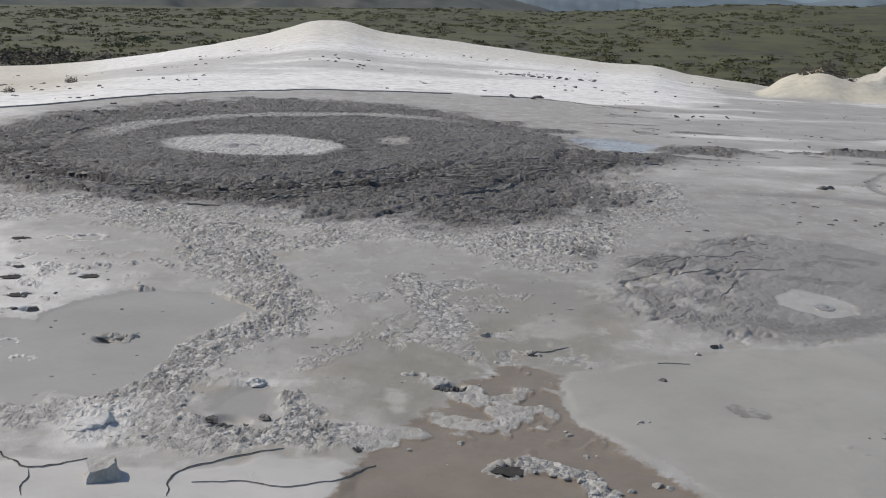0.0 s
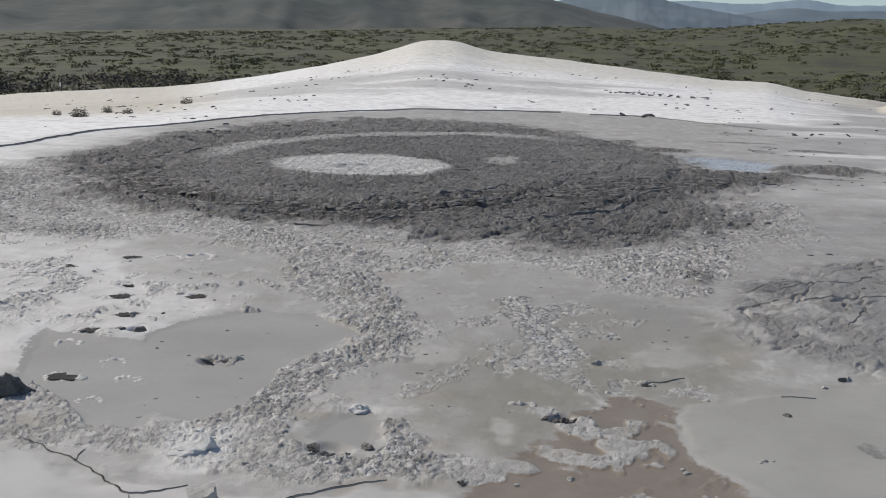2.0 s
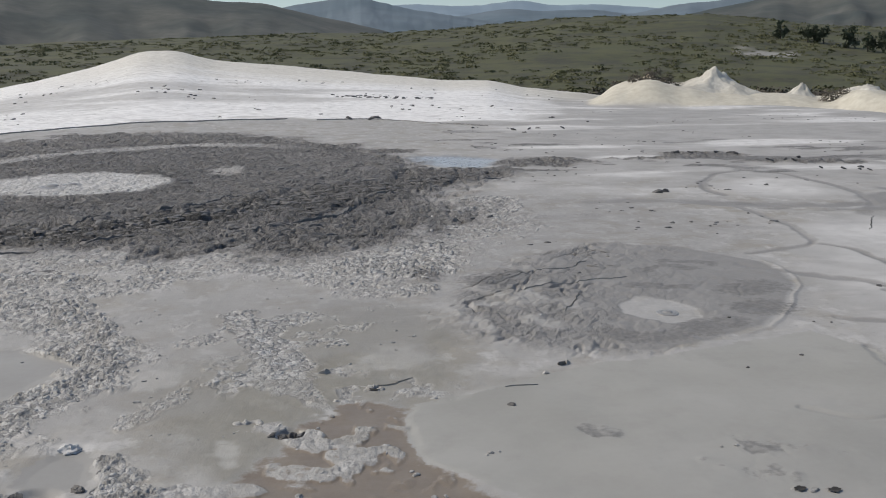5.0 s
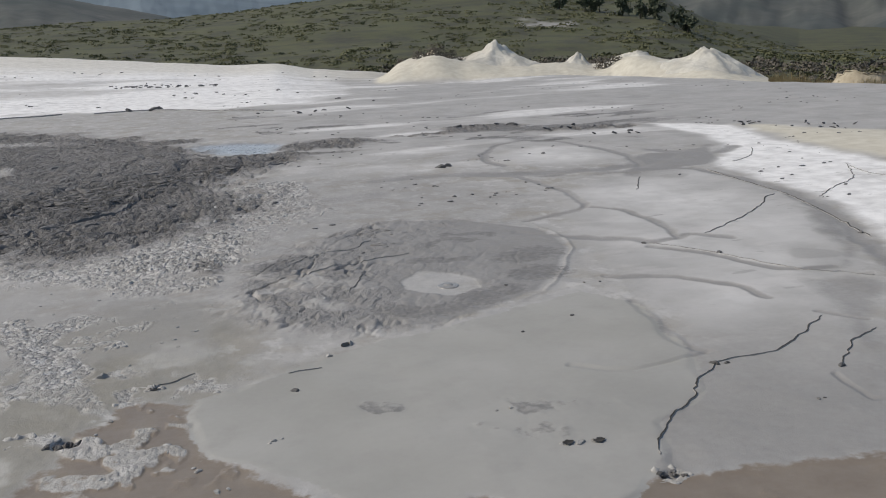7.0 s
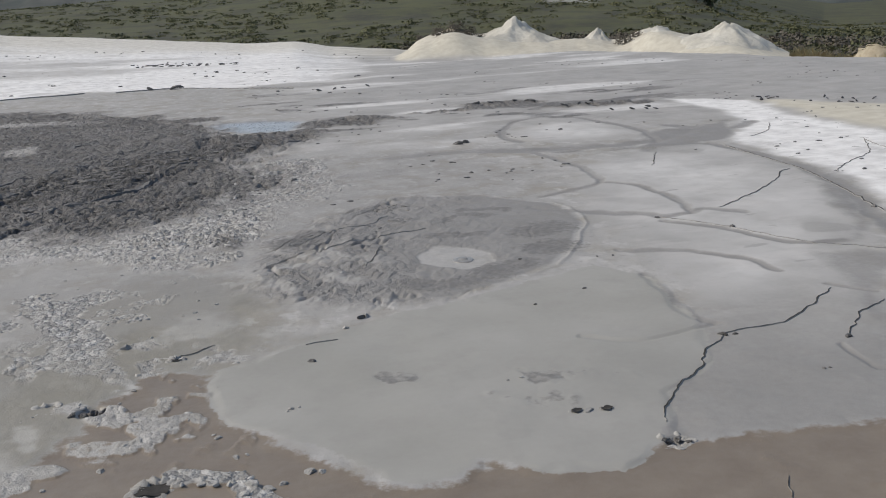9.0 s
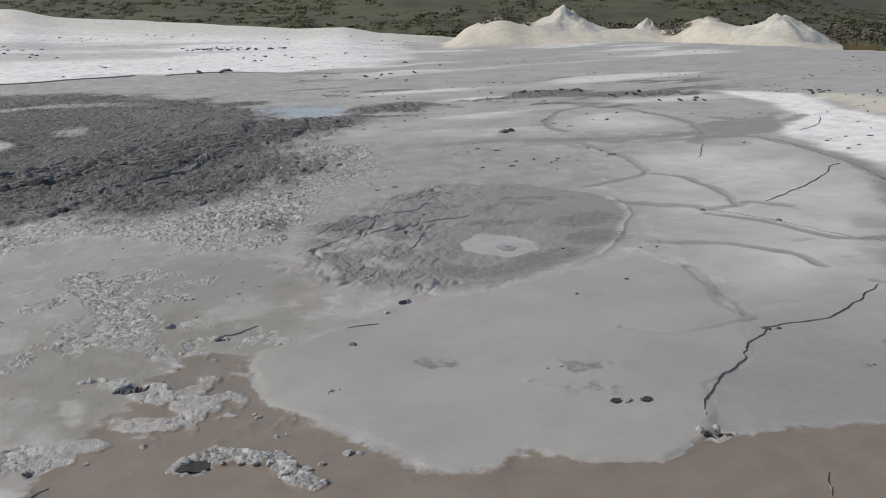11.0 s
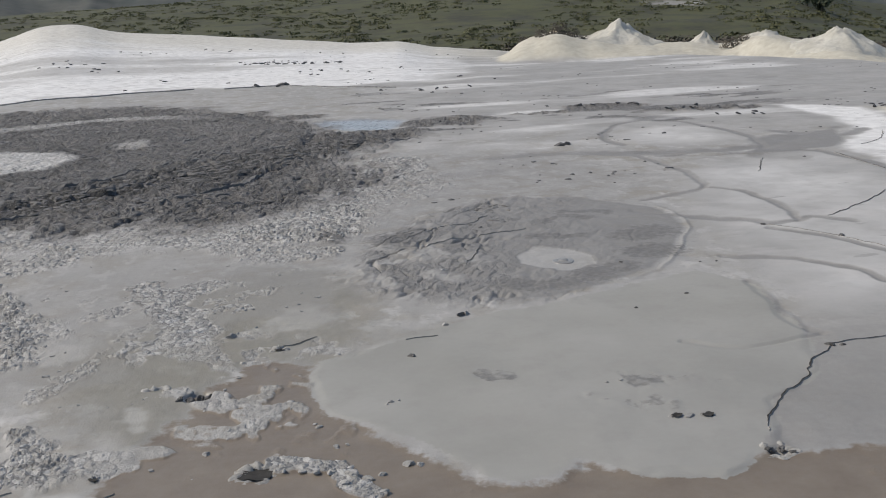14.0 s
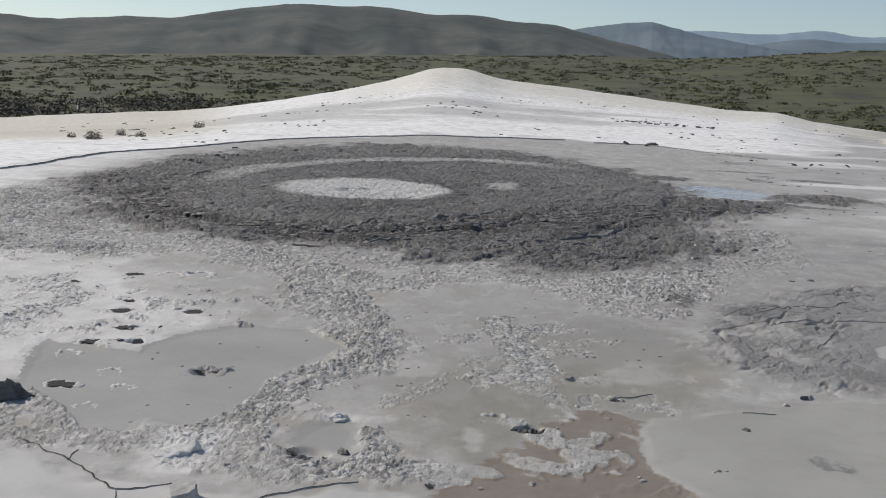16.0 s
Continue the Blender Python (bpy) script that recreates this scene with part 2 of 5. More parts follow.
    col = mixed(t, calc(t, "MULTIPLY", crisp("blot", 0.5, 0.12), ramp(t, grain(t, 26, 4), 0.35, 0.6, 0.35, 0.85)), col, (0.165, 0.16, 0.153))
    field = mixed(t, ramp(t, grain(t, 0.05, 6), 0.35, 0.65), (0.066, 0.072, 0.026), (0.094, 0.097, 0.037))
    field = mixed(t, ramp(t, grain(t, 0.16, 6, 0.65), 0.44, 0.6, 0.0, 0.85), field, (0.036, 0.036, 0.022))
    field = mixed(t, ramp(t, grain(t, 0.9, 5, 0.65), 0.45, 0.65, 0.0, 0.6), field, (0.085, 0.078, 0.04))
    col = mixed(t, mask("field"), col, field)
    t.links.new(col, p.inputs["Base Color"])
    wet = mask("wet")
    t.links.new(calc(t, "SUBTRACT", ramp(t, fine, 0.3, 0.7, 0.75, 0.9), calc(t, "MULTIPLY", wet, 0.55), True), p.inputs["Roughness"])
    t.links.new(calc(t, "MULTIPLY", calc(t, "SUBTRACT", wet, 0.28, True), 0.7), p.inputs["Coat Weight"])
    p.inputs["Coat Roughness"].default_value = 0.2
    rugged = calc(t, "MAXIMUM", mask("crust"), mask("dark"))
    calm = calc(t, "MAXIMUM", calc(t, "MAXIMUM", mask("slick"), mask("pool")), calc(t, "MAXIMUM", mask("lobe"), mask("damp")))
    relief = calc(t, "ADD", calc(t, "MULTIPLY", fine, 0.6), calc(t, "MULTIPLY", dust, 0.25))
    relief = calc(t, "SUBTRACT", relief, calc(t, "MULTIPLY", torn, 0.9))
    relief = calc(t, "SUBTRACT", relief, calc(t, "MULTIPLY", rugged, calc(t, "ADD", calc(t, "MULTIPLY", gap, 0.7), calc(t, "MULTIPLY", gap2, 1.0))))
    bump = nd(t, "ShaderNodeBump", Distance=0.02)
    t.links.new(relief, bump.inputs["Height"])
    t.links.new(calc(t, "ADD", calc(t, "MULTIPLY", ramp(t, wet, 0.2, 0.8, 0.30, 0.03), ramp(t, calm, 0, 1, 1.0, 0.22)), calc(t, "MULTIPLY", rugged, 0.9)), bump.inputs["Strength"])
    t.links.new(bump.outputs[0], p.inputs["Normal"])
    return m


GROUND = ground_material()
CLOD = plain_stuff("clod_mud", (0.30, 0.292, 0.275), (0.46, 0.45, 0.43), 25, 0.7, 0.6, 0.006, 0.15)
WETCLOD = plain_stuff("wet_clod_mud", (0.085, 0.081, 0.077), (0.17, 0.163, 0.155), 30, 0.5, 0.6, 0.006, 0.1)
PALECLOD = plain_stuff("pale_clod_mud", (0.55, 0.542, 0.525), (0.74, 0.732, 0.715), 25, 0.8, 0.6, 0.006)
VENTMUD = plain_stuff("vent_mud", (0.11, 0.106, 0.10), (0.18, 0.173, 0.165), 14, 0.6, 0.5, 0.006)
WETMUD = plain_stuff("wet_vent_mud", (0.28, 0.272, 0.258), (0.36, 0.352, 0.335), 12, 0.3, 0.2, 0.004)
# shade deep in cracks and holes, put into the base colour
CRACKSHADE = plain_stuff("crack_shade", (0.028, 0.026, 0.024), (0.055, 0.052, 0.048), 30, 0.9, 0.4, 0.004)
CONE = plain_stuff("cone_mud", (0.53, 0.505, 0.435), (0.66, 0.64, 0.575), 1.2, 0.9, 0.5, 0.05, fine=9)
OCHRE = plain_stuff("ochre_bank", (0.36, 0.30, 0.21), (0.50, 0.44, 0.33), 1.5, 0.9, 0.7, 0.06, fine=8)
SHRUB = plain_stuff("shrub_leaves", (0.095, 0.10, 0.043), (0.135, 0.135, 0.06), 0.03, 0.8, 0.0, fine=0.4)
DRYSHRUB = plain_stuff("dry_shrub_twigs", (0.098, 0.087, 0.07), (0.145, 0.127, 0.098), 0.05, 0.85, 0.0, fine=0.6)
STRAW = plain_stuff("straw", (0.34, 0.27, 0.14), (0.48, 0.40, 0.22), 3, 0.8, 0.0, fine=20)
TREELEAF = plain_stuff("tree_leaves", (0.065, 0.08, 0.045), (0.11, 0.13, 0.08), 0.8, 0.7, 0.0, fine=4)
BARK = plain_stuff("bark", (0.06, 0.05, 0.04), (0.11, 0.09, 0.07), 3, 0.9, 0.4, 0.02)
HILL = plain_stuff("hill_scrub", (0.052, 0.066, 0.064), (0.118, 0.121, 0.108), 0.014, 0.95, 0.0, fine=0.09)
# haze of the distance is mixed into these two base colours as blue
FARHILL = plain_stuff("far_forest_haze", (0.115, 0.165, 0.20), (0.155, 0.20, 0.235), 0.004, 0.95, 0.0, fine=0.01)
FARTHEST = plain_stuff("farthest_forest_haze", (0.23, 0.31, 0.38), (0.26, 0.34, 0.40), 0.001, 0.95, 0.0, fine=0.005)

# ---------------------------------------------------------------- plan of the mud field, in metres
VENT_OUTER = [(-4.86, 9.9), (-5.22, 11.74), (-5.08, 13.48), (-4.49, 15.32), (-3.08, 16.8), (-1.27, 16.86), (0.07, 16.2), (1.15, 14.46), (1.63, 12.66), (2.51, 11.86),
              (1.66, 10.39), (1.56, 8.89), (0.9, 7.95), (0.17, 7.85), (-0.62, 7.78), (-1.46, 7.95), (-2.28, 8.12), (-3.0, 8.4), (-3.6, 8.75), (-4.09, 8.95)]
VENT_RING = [(-3.86, 10.33), (-4.09, 11.43), (-3.96, 12.85), (-3.24, 14.06), (-2.29, 14.87), (-1.13, 15.32), (0.09, 14.86), (0.98, 14.06), (1.39, 12.56), (1.14, 11.32),
             (0.14, 10.53), (-0.87, 9.52), (-1.8, 8.96), (-2.57, 8.98), (-3.28, 9.38)]
RIM = [(-6.33, 11.49), (-6.17, 12.54), (-5.98, 13.77), (-5.61, 14.86), (-5.02, 16.2), (-4.07, 17.46), (-2.88, 18.33), (-1.93, 18.67), (0.03, 19.3), (0.53, 18.97), (1.38, 19.12), (2.42, 18.41)]
FIELD = RIM + [(4.2, 18.8), (5.5, 20.5), (7.5, 30), (20, 30), (20, 1), (15, -6), (4, -10), (-4, -7), (-5.6, -2), (-4.7, 2.6), (-4.6, 6.4), (-5.6, 8.6)]
SLICK_1 = [(0.53, 4.45), (0.6, 4.61), (0.76, 4.65), (1.02, 4.78), (1.37, 4.99), (1.85, 5.12), (2.2, 5.23), (2.8, 5.44), (2.97, 5.09), (2.74, 4.14), (2.58, 3.81), (2.26, 3.6),
           (1.99, 3.2), (1.76, 3.05), (1.54, 3.12), (1.36, 3.29), (1.27, 3.21), (1.09, 3.2), (1.02, 3.28), (0.91, 3.56), (0.74, 3.79), (0.56, 3.96), (0.52, 4.19)]
SLICK_2 = [(3.3, 6.49), (3.95, 8.37), (5.12, 9.06), (5.85, 8.77), (5.49, 6.82), (4.6, 5.24), (2.81, 3.05), (2.11, 3.14), (2.25, 3.54), (2.74, 4.05), (3.04, 4.92)]
SLICK_3 = [(-3.5, 3.3), (-1.95, 3.72), (-1.65, 3.55), (-1.15, 3.45), (-0.87, 3.42), (-0.6, 3.58), (-0.25, 3.5), (-0.22, 3.25), (-0.45, 2.75), (-1.2, 2.5), (-2.2, 2.55), (-3.1, 2.8)]
BROWN = [(-0.30, 3.2), (-0.24, 3.63), (-0.02, 4.02), (0.19, 4.4), (0.40, 4.66), (0.54, 4.5), (0.51, 3.95), (0.74, 3.76), (0.90, 3.54), (1.01, 3.26), (1.16, 3.17), (1.37, 3.26), (1.57, 3.09),
         (1.94, 3.12), (2.17, 3.04), (2.81, 3.05), (2.75, 2.75), (2.2, 2.4), (1.4, 2.25), (0.6, 2.15), (-0.1, 2.35), (-0.35, 2.8)]
SILT = [(-0.5, 4.0), (-0.6, 4.6), (-0.45, 5.3), (-0.1, 6.0), (0.6, 6.4), (1.0, 5.9), (0.8, 5.35), (1.05, 4.9), (0.7, 4.6), (0.5, 4.0), (0.4, 3.5), (-0.2, 3.6)]
POND_1 = [(-2.54, 5.13), (-2.44, 4.77), (-2.34, 4.51), (-2.3, 4.36), (-2.18, 4.34), (-1.97, 4.14), (-1.82, 3.96), (-1.67, 3.91), (-1.58, 3.87), (-1.57, 4.05), (-1.37, 4.0), (-1.29, 4.12), (-1.16, 4.2), (-1.17, 4.43),
          (-1.17, 4.62), (-1.12, 4.9), (-0.98, 5.17), (-0.85, 5.32), (-1.0, 5.5), (-1.23, 5.63), (-1.66, 5.66), (-1.74, 5.53), (-1.92, 5.32), (-1.99, 5.24), (-1.99, 5.01), (-2.13, 5.01), (-2.29, 5.14), (-2.4, 5.05)]
POND_2 = [(-2.97, 6.95), (-2.6, 7.39), (-2.09, 7.4), (-1.56, 6.82), (-1.17, 5.99), (-1.39, 5.42), (-1.93, 5.33), (-1.82, 5.54), (-2.02, 6.03), (-2.46, 6.21)]
POND_3 = [(-0.98, 6.04), (-0.84, 6.69), (-0.4, 7.09), (0.03, 7.13), (0.19, 6.67), (0.53, 6.33), (0.84, 6.02), (0.74, 5.14), (0.35, 5.33), (0.09, 5.17), (-0.16, 5.52), (-0.19, 4.73),
          (-0.55, 4.48), (-0.93, 4.55), (-0.8, 5.14)]
POND_4 = [(-0.94, 4.0), (-0.92, 4.12), (-0.85, 4.24), (-0.76, 4.3), (-0.66, 4.17), (-0.61, 4.02), (-0.64, 3.92), (-0.72, 3.87), (-0.84, 3.91)]
WEST_CRUST = [(-5.5, 9.4), (-5.3, 10.9), (-4.5, 10.3), (-3.3, 8.4), (-2.9, 7.55), (-3.44, 7.25), (-4.05, 7.1), (-5.0, 7.6)]
LILAC_POOL = [(4.97, 9.0), (5.34, 9.75), (5.76, 10.04), (6.15, 10.01), (6.73, 10.29), (6.38, 9.58), (5.9, 9.07), (5.49, 9.01), (5.14, 8.93)]
RIM_HALO = [(5.34, 6.85), (5.40, 6.64), (5.06, 5.92), (4.67, 5.39), (4.42, 5.16), (4.12, 5.20), (4.21, 5.3), (4.47, 5.32), (4.73, 5.61), (5.0, 6.25)]
WET_EAST = [(4.05, 5.1), (4.33, 5.05), (4.45, 4.87), (3.36, 3.62), (3.70, 4.35), (3.9, 4.73)]
SALT_LEFT = [(-5.5, 6.4), (-3.59, 6.7), (-2.97, 6.95), (-2.42, 6.22), (-2.02, 6.03), (-1.82, 5.54), (-2.01, 5.14), (-2.5, 5.12), (-2.42, 4.72), (-2.5, 4.6), (-4.5, 4.3)]
SALT_WEST = [(-4.9, 8.6), (-5.3, 10.2), (-5.7, 12.2), (-5.5, 14.2), (-5.7, 14.6), (-6.6, 12.6), (-7.5, 8.0), (-5, 6.5), (-3.4, 6.8), (-3.9, 7.9)]
SALT_RIGHT = [(7.13, 12.49), (7.9, 11.7), (7.68, 10.6), (7.49, 9.82), (7.49, 9.1), (7.44, 8.32), (7.4, 6.5), (5.0, 4.6), (4.95, 5.4), (5.3, 6.1), (5.62, 6.73), (5.76, 7.33), (5.8, 8.0), (5.82, 8.6), (6.0, 9.0), (6.6, 9.8), (7.1, 11.0), (7.1, 11.9)]
CREAM_RIGHT = [(7.92, 11.64), (7.68, 10.6), (7.49, 9.82), (7.49, 9.1), (7.44, 8.32), (7.4, 7.0), (9.5, 7.0), (9.0, 10.13), (8.55, 10.73), (8.26, 11.43)]
GREY_FLAT = [(0.1, 6.1), (0.2, 7.1), (0.9, 7.7), (1.7, 10.3), (2.6, 11.2), (3.4, 10.4), (3.7, 8.6), (3.4, 7.0), (3.2, 6.0), (2.6, 5.35), (1.6, 5.15), (0.9, 5.5)]
BLUE_POOL = [(1.36, 13.2), (1.7, 12.62), (2.13, 12.38), (2.5, 12.75), (2.65, 13.15), (2.22, 13.65), (1.63, 13.6)]
SPURS = [(1.45, 14.2, 0.38, 0.30), (3.1, 12.8, 0.62, 0.42), (5.25, 13.3, 0.55, 0.35), (5.9, 12.5, 0.6, 0.2), (2.2, 12.1, 0.6, 0.3), (6.6, 12.4, 0.5, 0.16), (4.4, 13.0, 0.4, 0.12)]  # dark patches: x, y, half widths
VENT2_RING = [(3.21, 6.34), (2.92, 5.81), (2.63, 5.46), (2.21, 5.25), (1.86, 5.16), (1.4, 5.23), (1.09, 5.49), (0.89, 5.95), (1.2, 6.9), (1.79, 7.54), (2.33, 7.93), (2.94, 7.7), (3.3, 7.13)]
# crumbled mud: open lines and half widths
STROKES = [
    ([(-1.52, 6.83), (-1.22, 6.19), (-0.98, 5.65), (-0.85, 5.39)], 0.24), ([(-0.78, 5.14), (-0.94, 4.95), (-1.04, 4.69), (-1.12, 4.46), (-1.11, 4.2), (-1.16, 3.94)], 0.15),
    ([(-1.1, 4.06), (-1.32, 3.94), (-1.53, 3.88), (-1.76, 3.88), (-2.0, 4.1), (-2.14, 4.25)], 0.11), ([(-1.28, 3.78), (-1.03, 3.7), (-0.81, 3.69), (-0.56, 3.74), (-0.38, 3.72), (-0.22, 3.71)], 0.12),
    ([(-1.08, 4.35), (-1.1, 4.06), (-1.04, 3.81), (-0.86, 3.73)], 0.12), ([(-0.62, 4.12), (-0.55, 3.95), (-0.6, 3.8)], 0.08),
]
STROKES += [
    ([(-4.09, 7.46), (-3.6, 7.45), (-3.09, 7.5), (-2.83, 7.9), (-2.21, 7.55), (-1.62, 7.1), (-1.36, 6.98)], 0.30), ([(-1.3, 6.8), (-0.88, 7.05), (-0.54, 7.4), (-0.06, 7.5), (0.22, 7.2), (0.48, 6.75), (0.72, 6.7)], 0.24),
    ([(0.18, 7.36), (0.76, 7.26), (1.02, 8.02), (1.46, 8.86), (1.86, 9.98)], 0.35), ([(-0.17, 6.07), (-0.05, 5.66), (0.03, 5.3), (0.09, 5.12)], 0.16), ([(-0.03, 5.91), (0.16, 6.09)], 0.12),
]
STROKES += [
    ([(0.03, 4.35), (0.08, 4.28), (0.14, 4.22)], 0.075), ([(0.06, 3.98), (0.16, 3.97), (0.27, 4.02)], 0.07), ([(0.36, 3.55), (0.46, 3.53), (0.55, 3.47), (0.60, 3.38), (0.64, 3.30)], 0.055), ([(0.66, 3.34), (0.68, 3.28)], 0.04),
    ([(-0.23, 3.72), (-0.12, 3.76), (-0.02, 3.75)], 0.06), ([(0.12, 4.9), (0.2, 4.72), (0.22, 4.62)], 0.07), ([(0.0, 5.5), (0.0, 5.2), (0.1, 4.9)], 0.12), ([(0.2, 5.6), (0.27, 5.5)], 0.06),
    ([(-2.75, 5.05), (-2.87, 5.51), (-2.81, 5.95), (-3.12, 6.34), (-3.42, 6.25)], 0.12), ([(-2.14, 4.1), (-2.05, 3.84), (-1.88, 3.75)], 0.1), ([(-0.6, 4.5), (-0.4, 4.9)], 0.05), ([(-0.5, 5.6), (-0.35, 5.75)], 0.06),
]
PLATE_UP = [(4.31, 10.78), (5.01, 11.37), (5.63, 10.9), (5.52, 9.91), (4.84, 9.68), (4.32, 10.04)]
# cracks as open lines
CRACKS = [
    ([(-1.96, 3.76), (-1.65, 3.59), (-1.36, 3.35), (-1.2, 3.46)], 0.014), ([(-1.65, 3.59), (-1.66, 3.7)], 0.009), ([(-1.36, 3.35), (-1.31, 3.15)], 0.014),
    ([(-0.86, 3.19), (-0.86, 3.39), (-0.73, 3.51), (-0.54, 3.62)], 0.014), ([(-0.8, 3.3), (-0.63, 3.32), (-0.5, 3.29), (-0.34, 3.36), (-0.2, 3.53)], 0.008),
    ([(2.07, 3.33), (2.19, 3.51), (2.27, 3.6), (2.49, 3.78), (2.63, 3.94), (2.79, 4.08), (2.86, 4.1), (3.15, 4.13), (3.37, 4.26), (3.67, 4.49)], 0.014),
]
CRACKS += [
    ([(7.01, 8.41), (6.53, 7.74), (6.14, 7.48), (5.72, 7.12)], 0.014), ([(6.94, 8.33), (6.84, 7.91), (6.86, 7.66)], 0.012), ([(6.93, 9.79), (6.58, 9.33), (6.23, 9.1)], 0.012),
    ([(1.43, 6.44), (1.56, 6.57), (1.88, 6.68), (2.21, 6.76)], 0.013), ([(1.6, 5.98), (1.69, 6.15), (1.82, 6.38)], 0.010), ([(1.39, 6.78), (1.65, 6.99), (1.9, 7.04), (2.07, 7.24)], 0.010), ([(0.42, 4.83), (0.52, 4.89), (0.64, 4.95)], 0.012),
    ([(3.78, 4.22), (3.57, 4.11), (3.39, 3.96), (3.25, 3.81)], 0.012), ([(4.22, 6.42), (4.49, 6.58), (4.91, 6.88), (5.2, 7.15), (5.33, 7.31), (5.5, 7.40)], 0.016),
    ([(3.7, 6.36), (3.96, 5.88), (4.13, 5.36), (4.44, 5.01)], 0.011),
    ([(2.23, 2.81), (2.15, 2.66)], 0.01), ([(1.02, 4.76), (1.18, 4.79)], 0.009), ([(4.63, 8.1), (5.01, 8.74)], 0.014),
    ([(5.71, 8.74), (5.65, 8.02), (5.57, 7.35), (5.36, 6.59), (5.23, 6.18), (5.08, 5.79)], 0.024),
]
# overlapping folds of the ropy mud
FOLDS = [
    [(-1.72, 8.71), (-1.52, 9.2), (-1.06, 9.48), (-0.59, 10.05), (-0.17, 10.54), (0.4, 10.96), (1.01, 11.32), (1.34, 11.95)], [(-2.23, 8.51), (-2.03, 8.65), (-1.82, 8.74), (-1.7, 8.85)],
    [(-0.57, 8.38), (-0.31, 8.58), (-0.04, 8.86), (0.35, 9.15), (0.61, 9.52), (0.72, 10.02)], [(0.69, 10.11), (0.98, 10.37), (1.17, 10.6)], [(-0.04, 8.48), (0.19, 8.76), (0.48, 8.97)], [(0.14, 8.26), (0.32, 8.43), (0.55, 8.51)],
    [(-1.51, 8.11), (-1.29, 8.39), (-1.05, 8.58), (-0.66, 8.87)], [(-2.36, 8.35), (-2.04, 8.11), (-1.75, 8.02), (-1.68, 8.2)], [(-3.0, 8.62), (-2.58, 8.47), (-2.24, 8.23)], [(-1.62, 7.42), (-1.41, 7.37)],
]
FOLDS += [
    [(-2.57, 14.59), (-2.19, 15.0), (-1.55, 15.1)], [(-4.16, 11.46), (-4.09, 12.17), (-3.96, 12.81)], [(1.8, 11.06), (2.14, 11.37), (2.5, 11.65)], [(-0.2, 11.96), (0.25, 12.58)], [(-0.82, 8.18), (-0.56, 8.2), (-0.26, 8.37)],
    [(-1.29, 8.97), (-0.93, 9.22), (-0.55, 9.48), (-0.16, 9.85)], [(-2.85, 9.04), (-2.5, 8.85), (-2.15, 8.78)], [(-3.22, 8.84), (-2.77, 8.49), (-2.42, 8.38)], [(0.27, 10.05), (0.72, 10.61)],
]
# broad damp seams between the dried plates
SEAMS = [
    ([(2.9, 9.8), (3.6, 9.7), (4.34, 9.44), (4.86, 9.29), (5.24, 9.45)], 0.17), ([(5.24, 9.3), (5.59, 8.98), (5.69, 8.2), (5.64, 7.71), (5.63, 7.33), (5.45, 6.73), (5.1, 5.99), (4.81, 5.38), (4.6, 4.95)], 0.09),
    ([(3.05, 7.05), (3.21, 6.89), (3.65, 6.49), (3.76, 6.3), (3.97, 6.3), (4.12, 6.36), (4.31, 6.14)], 0.06), ([(3.3, 7.45), (3.48, 7.5), (3.94, 7.67), (4.04, 8.2), (4.12, 8.82), (4.1, 9.4)], 0.055),
    ([(3.94, 7.67), (4.17, 7.45), (4.11, 6.92), (4.05, 6.61), (3.97, 6.3)], 0.05), ([(3.7, 6.2), (3.8, 6.01), (3.92, 5.8), (4.0, 5.45), (4.13, 5.3), (4.34, 5.26)], 0.045),
]
SEAMS += [
    ([(3.05, 5.75), (3.16, 5.65), (3.46, 5.44), (3.65, 5.16), (3.65, 4.89)], 0.04), ([(2.98, 5.18), (2.9, 4.8), (2.79, 4.43), (2.83, 4.22)], 0.05), ([(2.18, 4.28), (2.39, 4.14), (2.6, 4.15), (2.82, 4.23)], 0.03),
    ([(3.19, 3.74), (3.13, 3.54), (3.14, 3.43)], 0.03), ([(3.69, 4.56), (3.76, 4.35), (3.83, 4.26)], 0.03),
    ([(4.25, 10.0), (4.2, 10.6), (4.95, 11.72), (5.42, 11.49), (5.59, 10.54), (5.46, 9.8), (5.29, 9.37)], 0.06), ([(5.29, 9.37), (6.0, 9.9), (5.97, 10.25), (6.42, 9.76), (6.84, 9.99)], 0.12),
]
# dark blots inside the small vent's ring: lines and half widths
BLOTS = [([(2.80, 6.36), (2.97, 6.41)], 0.15), ([(2.68, 5.92), (2.80, 5.93)], 0.14), ([(1.73, 5.52), (1.88, 5.40), (2.05, 5.43), (2.27, 5.57), (2.48, 5.66)], 0.10), ([(2.39, 6.89), (2.51, 7.03), (2.63, 7.19)], 0.05),
         ([(2.72, 7.13), (2.9, 7.09)], 0.06), ([(2.58, 7.02), (2.71, 6.93)], 0.05), ([(2.2, 6.52), (2.45, 6.45)], 0.07)]
# dents: x, y, radius, depth
DENTS = [(-0.79, 3.86, 0.10, 0.03), (0.07, 4.33, 0.07, 0.04), (0.27, 3.53, 0.06, 0.05), (-1.99, 5.88, 0.07, 0.04), (-2.07, 5.2, 0.06, 0.03), (-1.55, 4.82, 0.09, 0.03), (2.03, 3.17, 0.05, 0.02)]
STAINS = [(5.28, 8.63, 0.13), (4.47, 5.6, 0.15)]  # damp spots: x, y, radius
PALE_SPOTS = [(-1.3, 3.77, 0.2, 0.5), (0.27, 4.48, 0.08, 0.3), (-0.53, 5.12, 0.12, 0.3), (-0.19, 4.12, 0.09, 0.25), (-0.75, 4.28, 0.08, 0.3), (0.07, 3.95, 0.12, 0.2), (0.56, 5.25, 0.22, 0.2)]
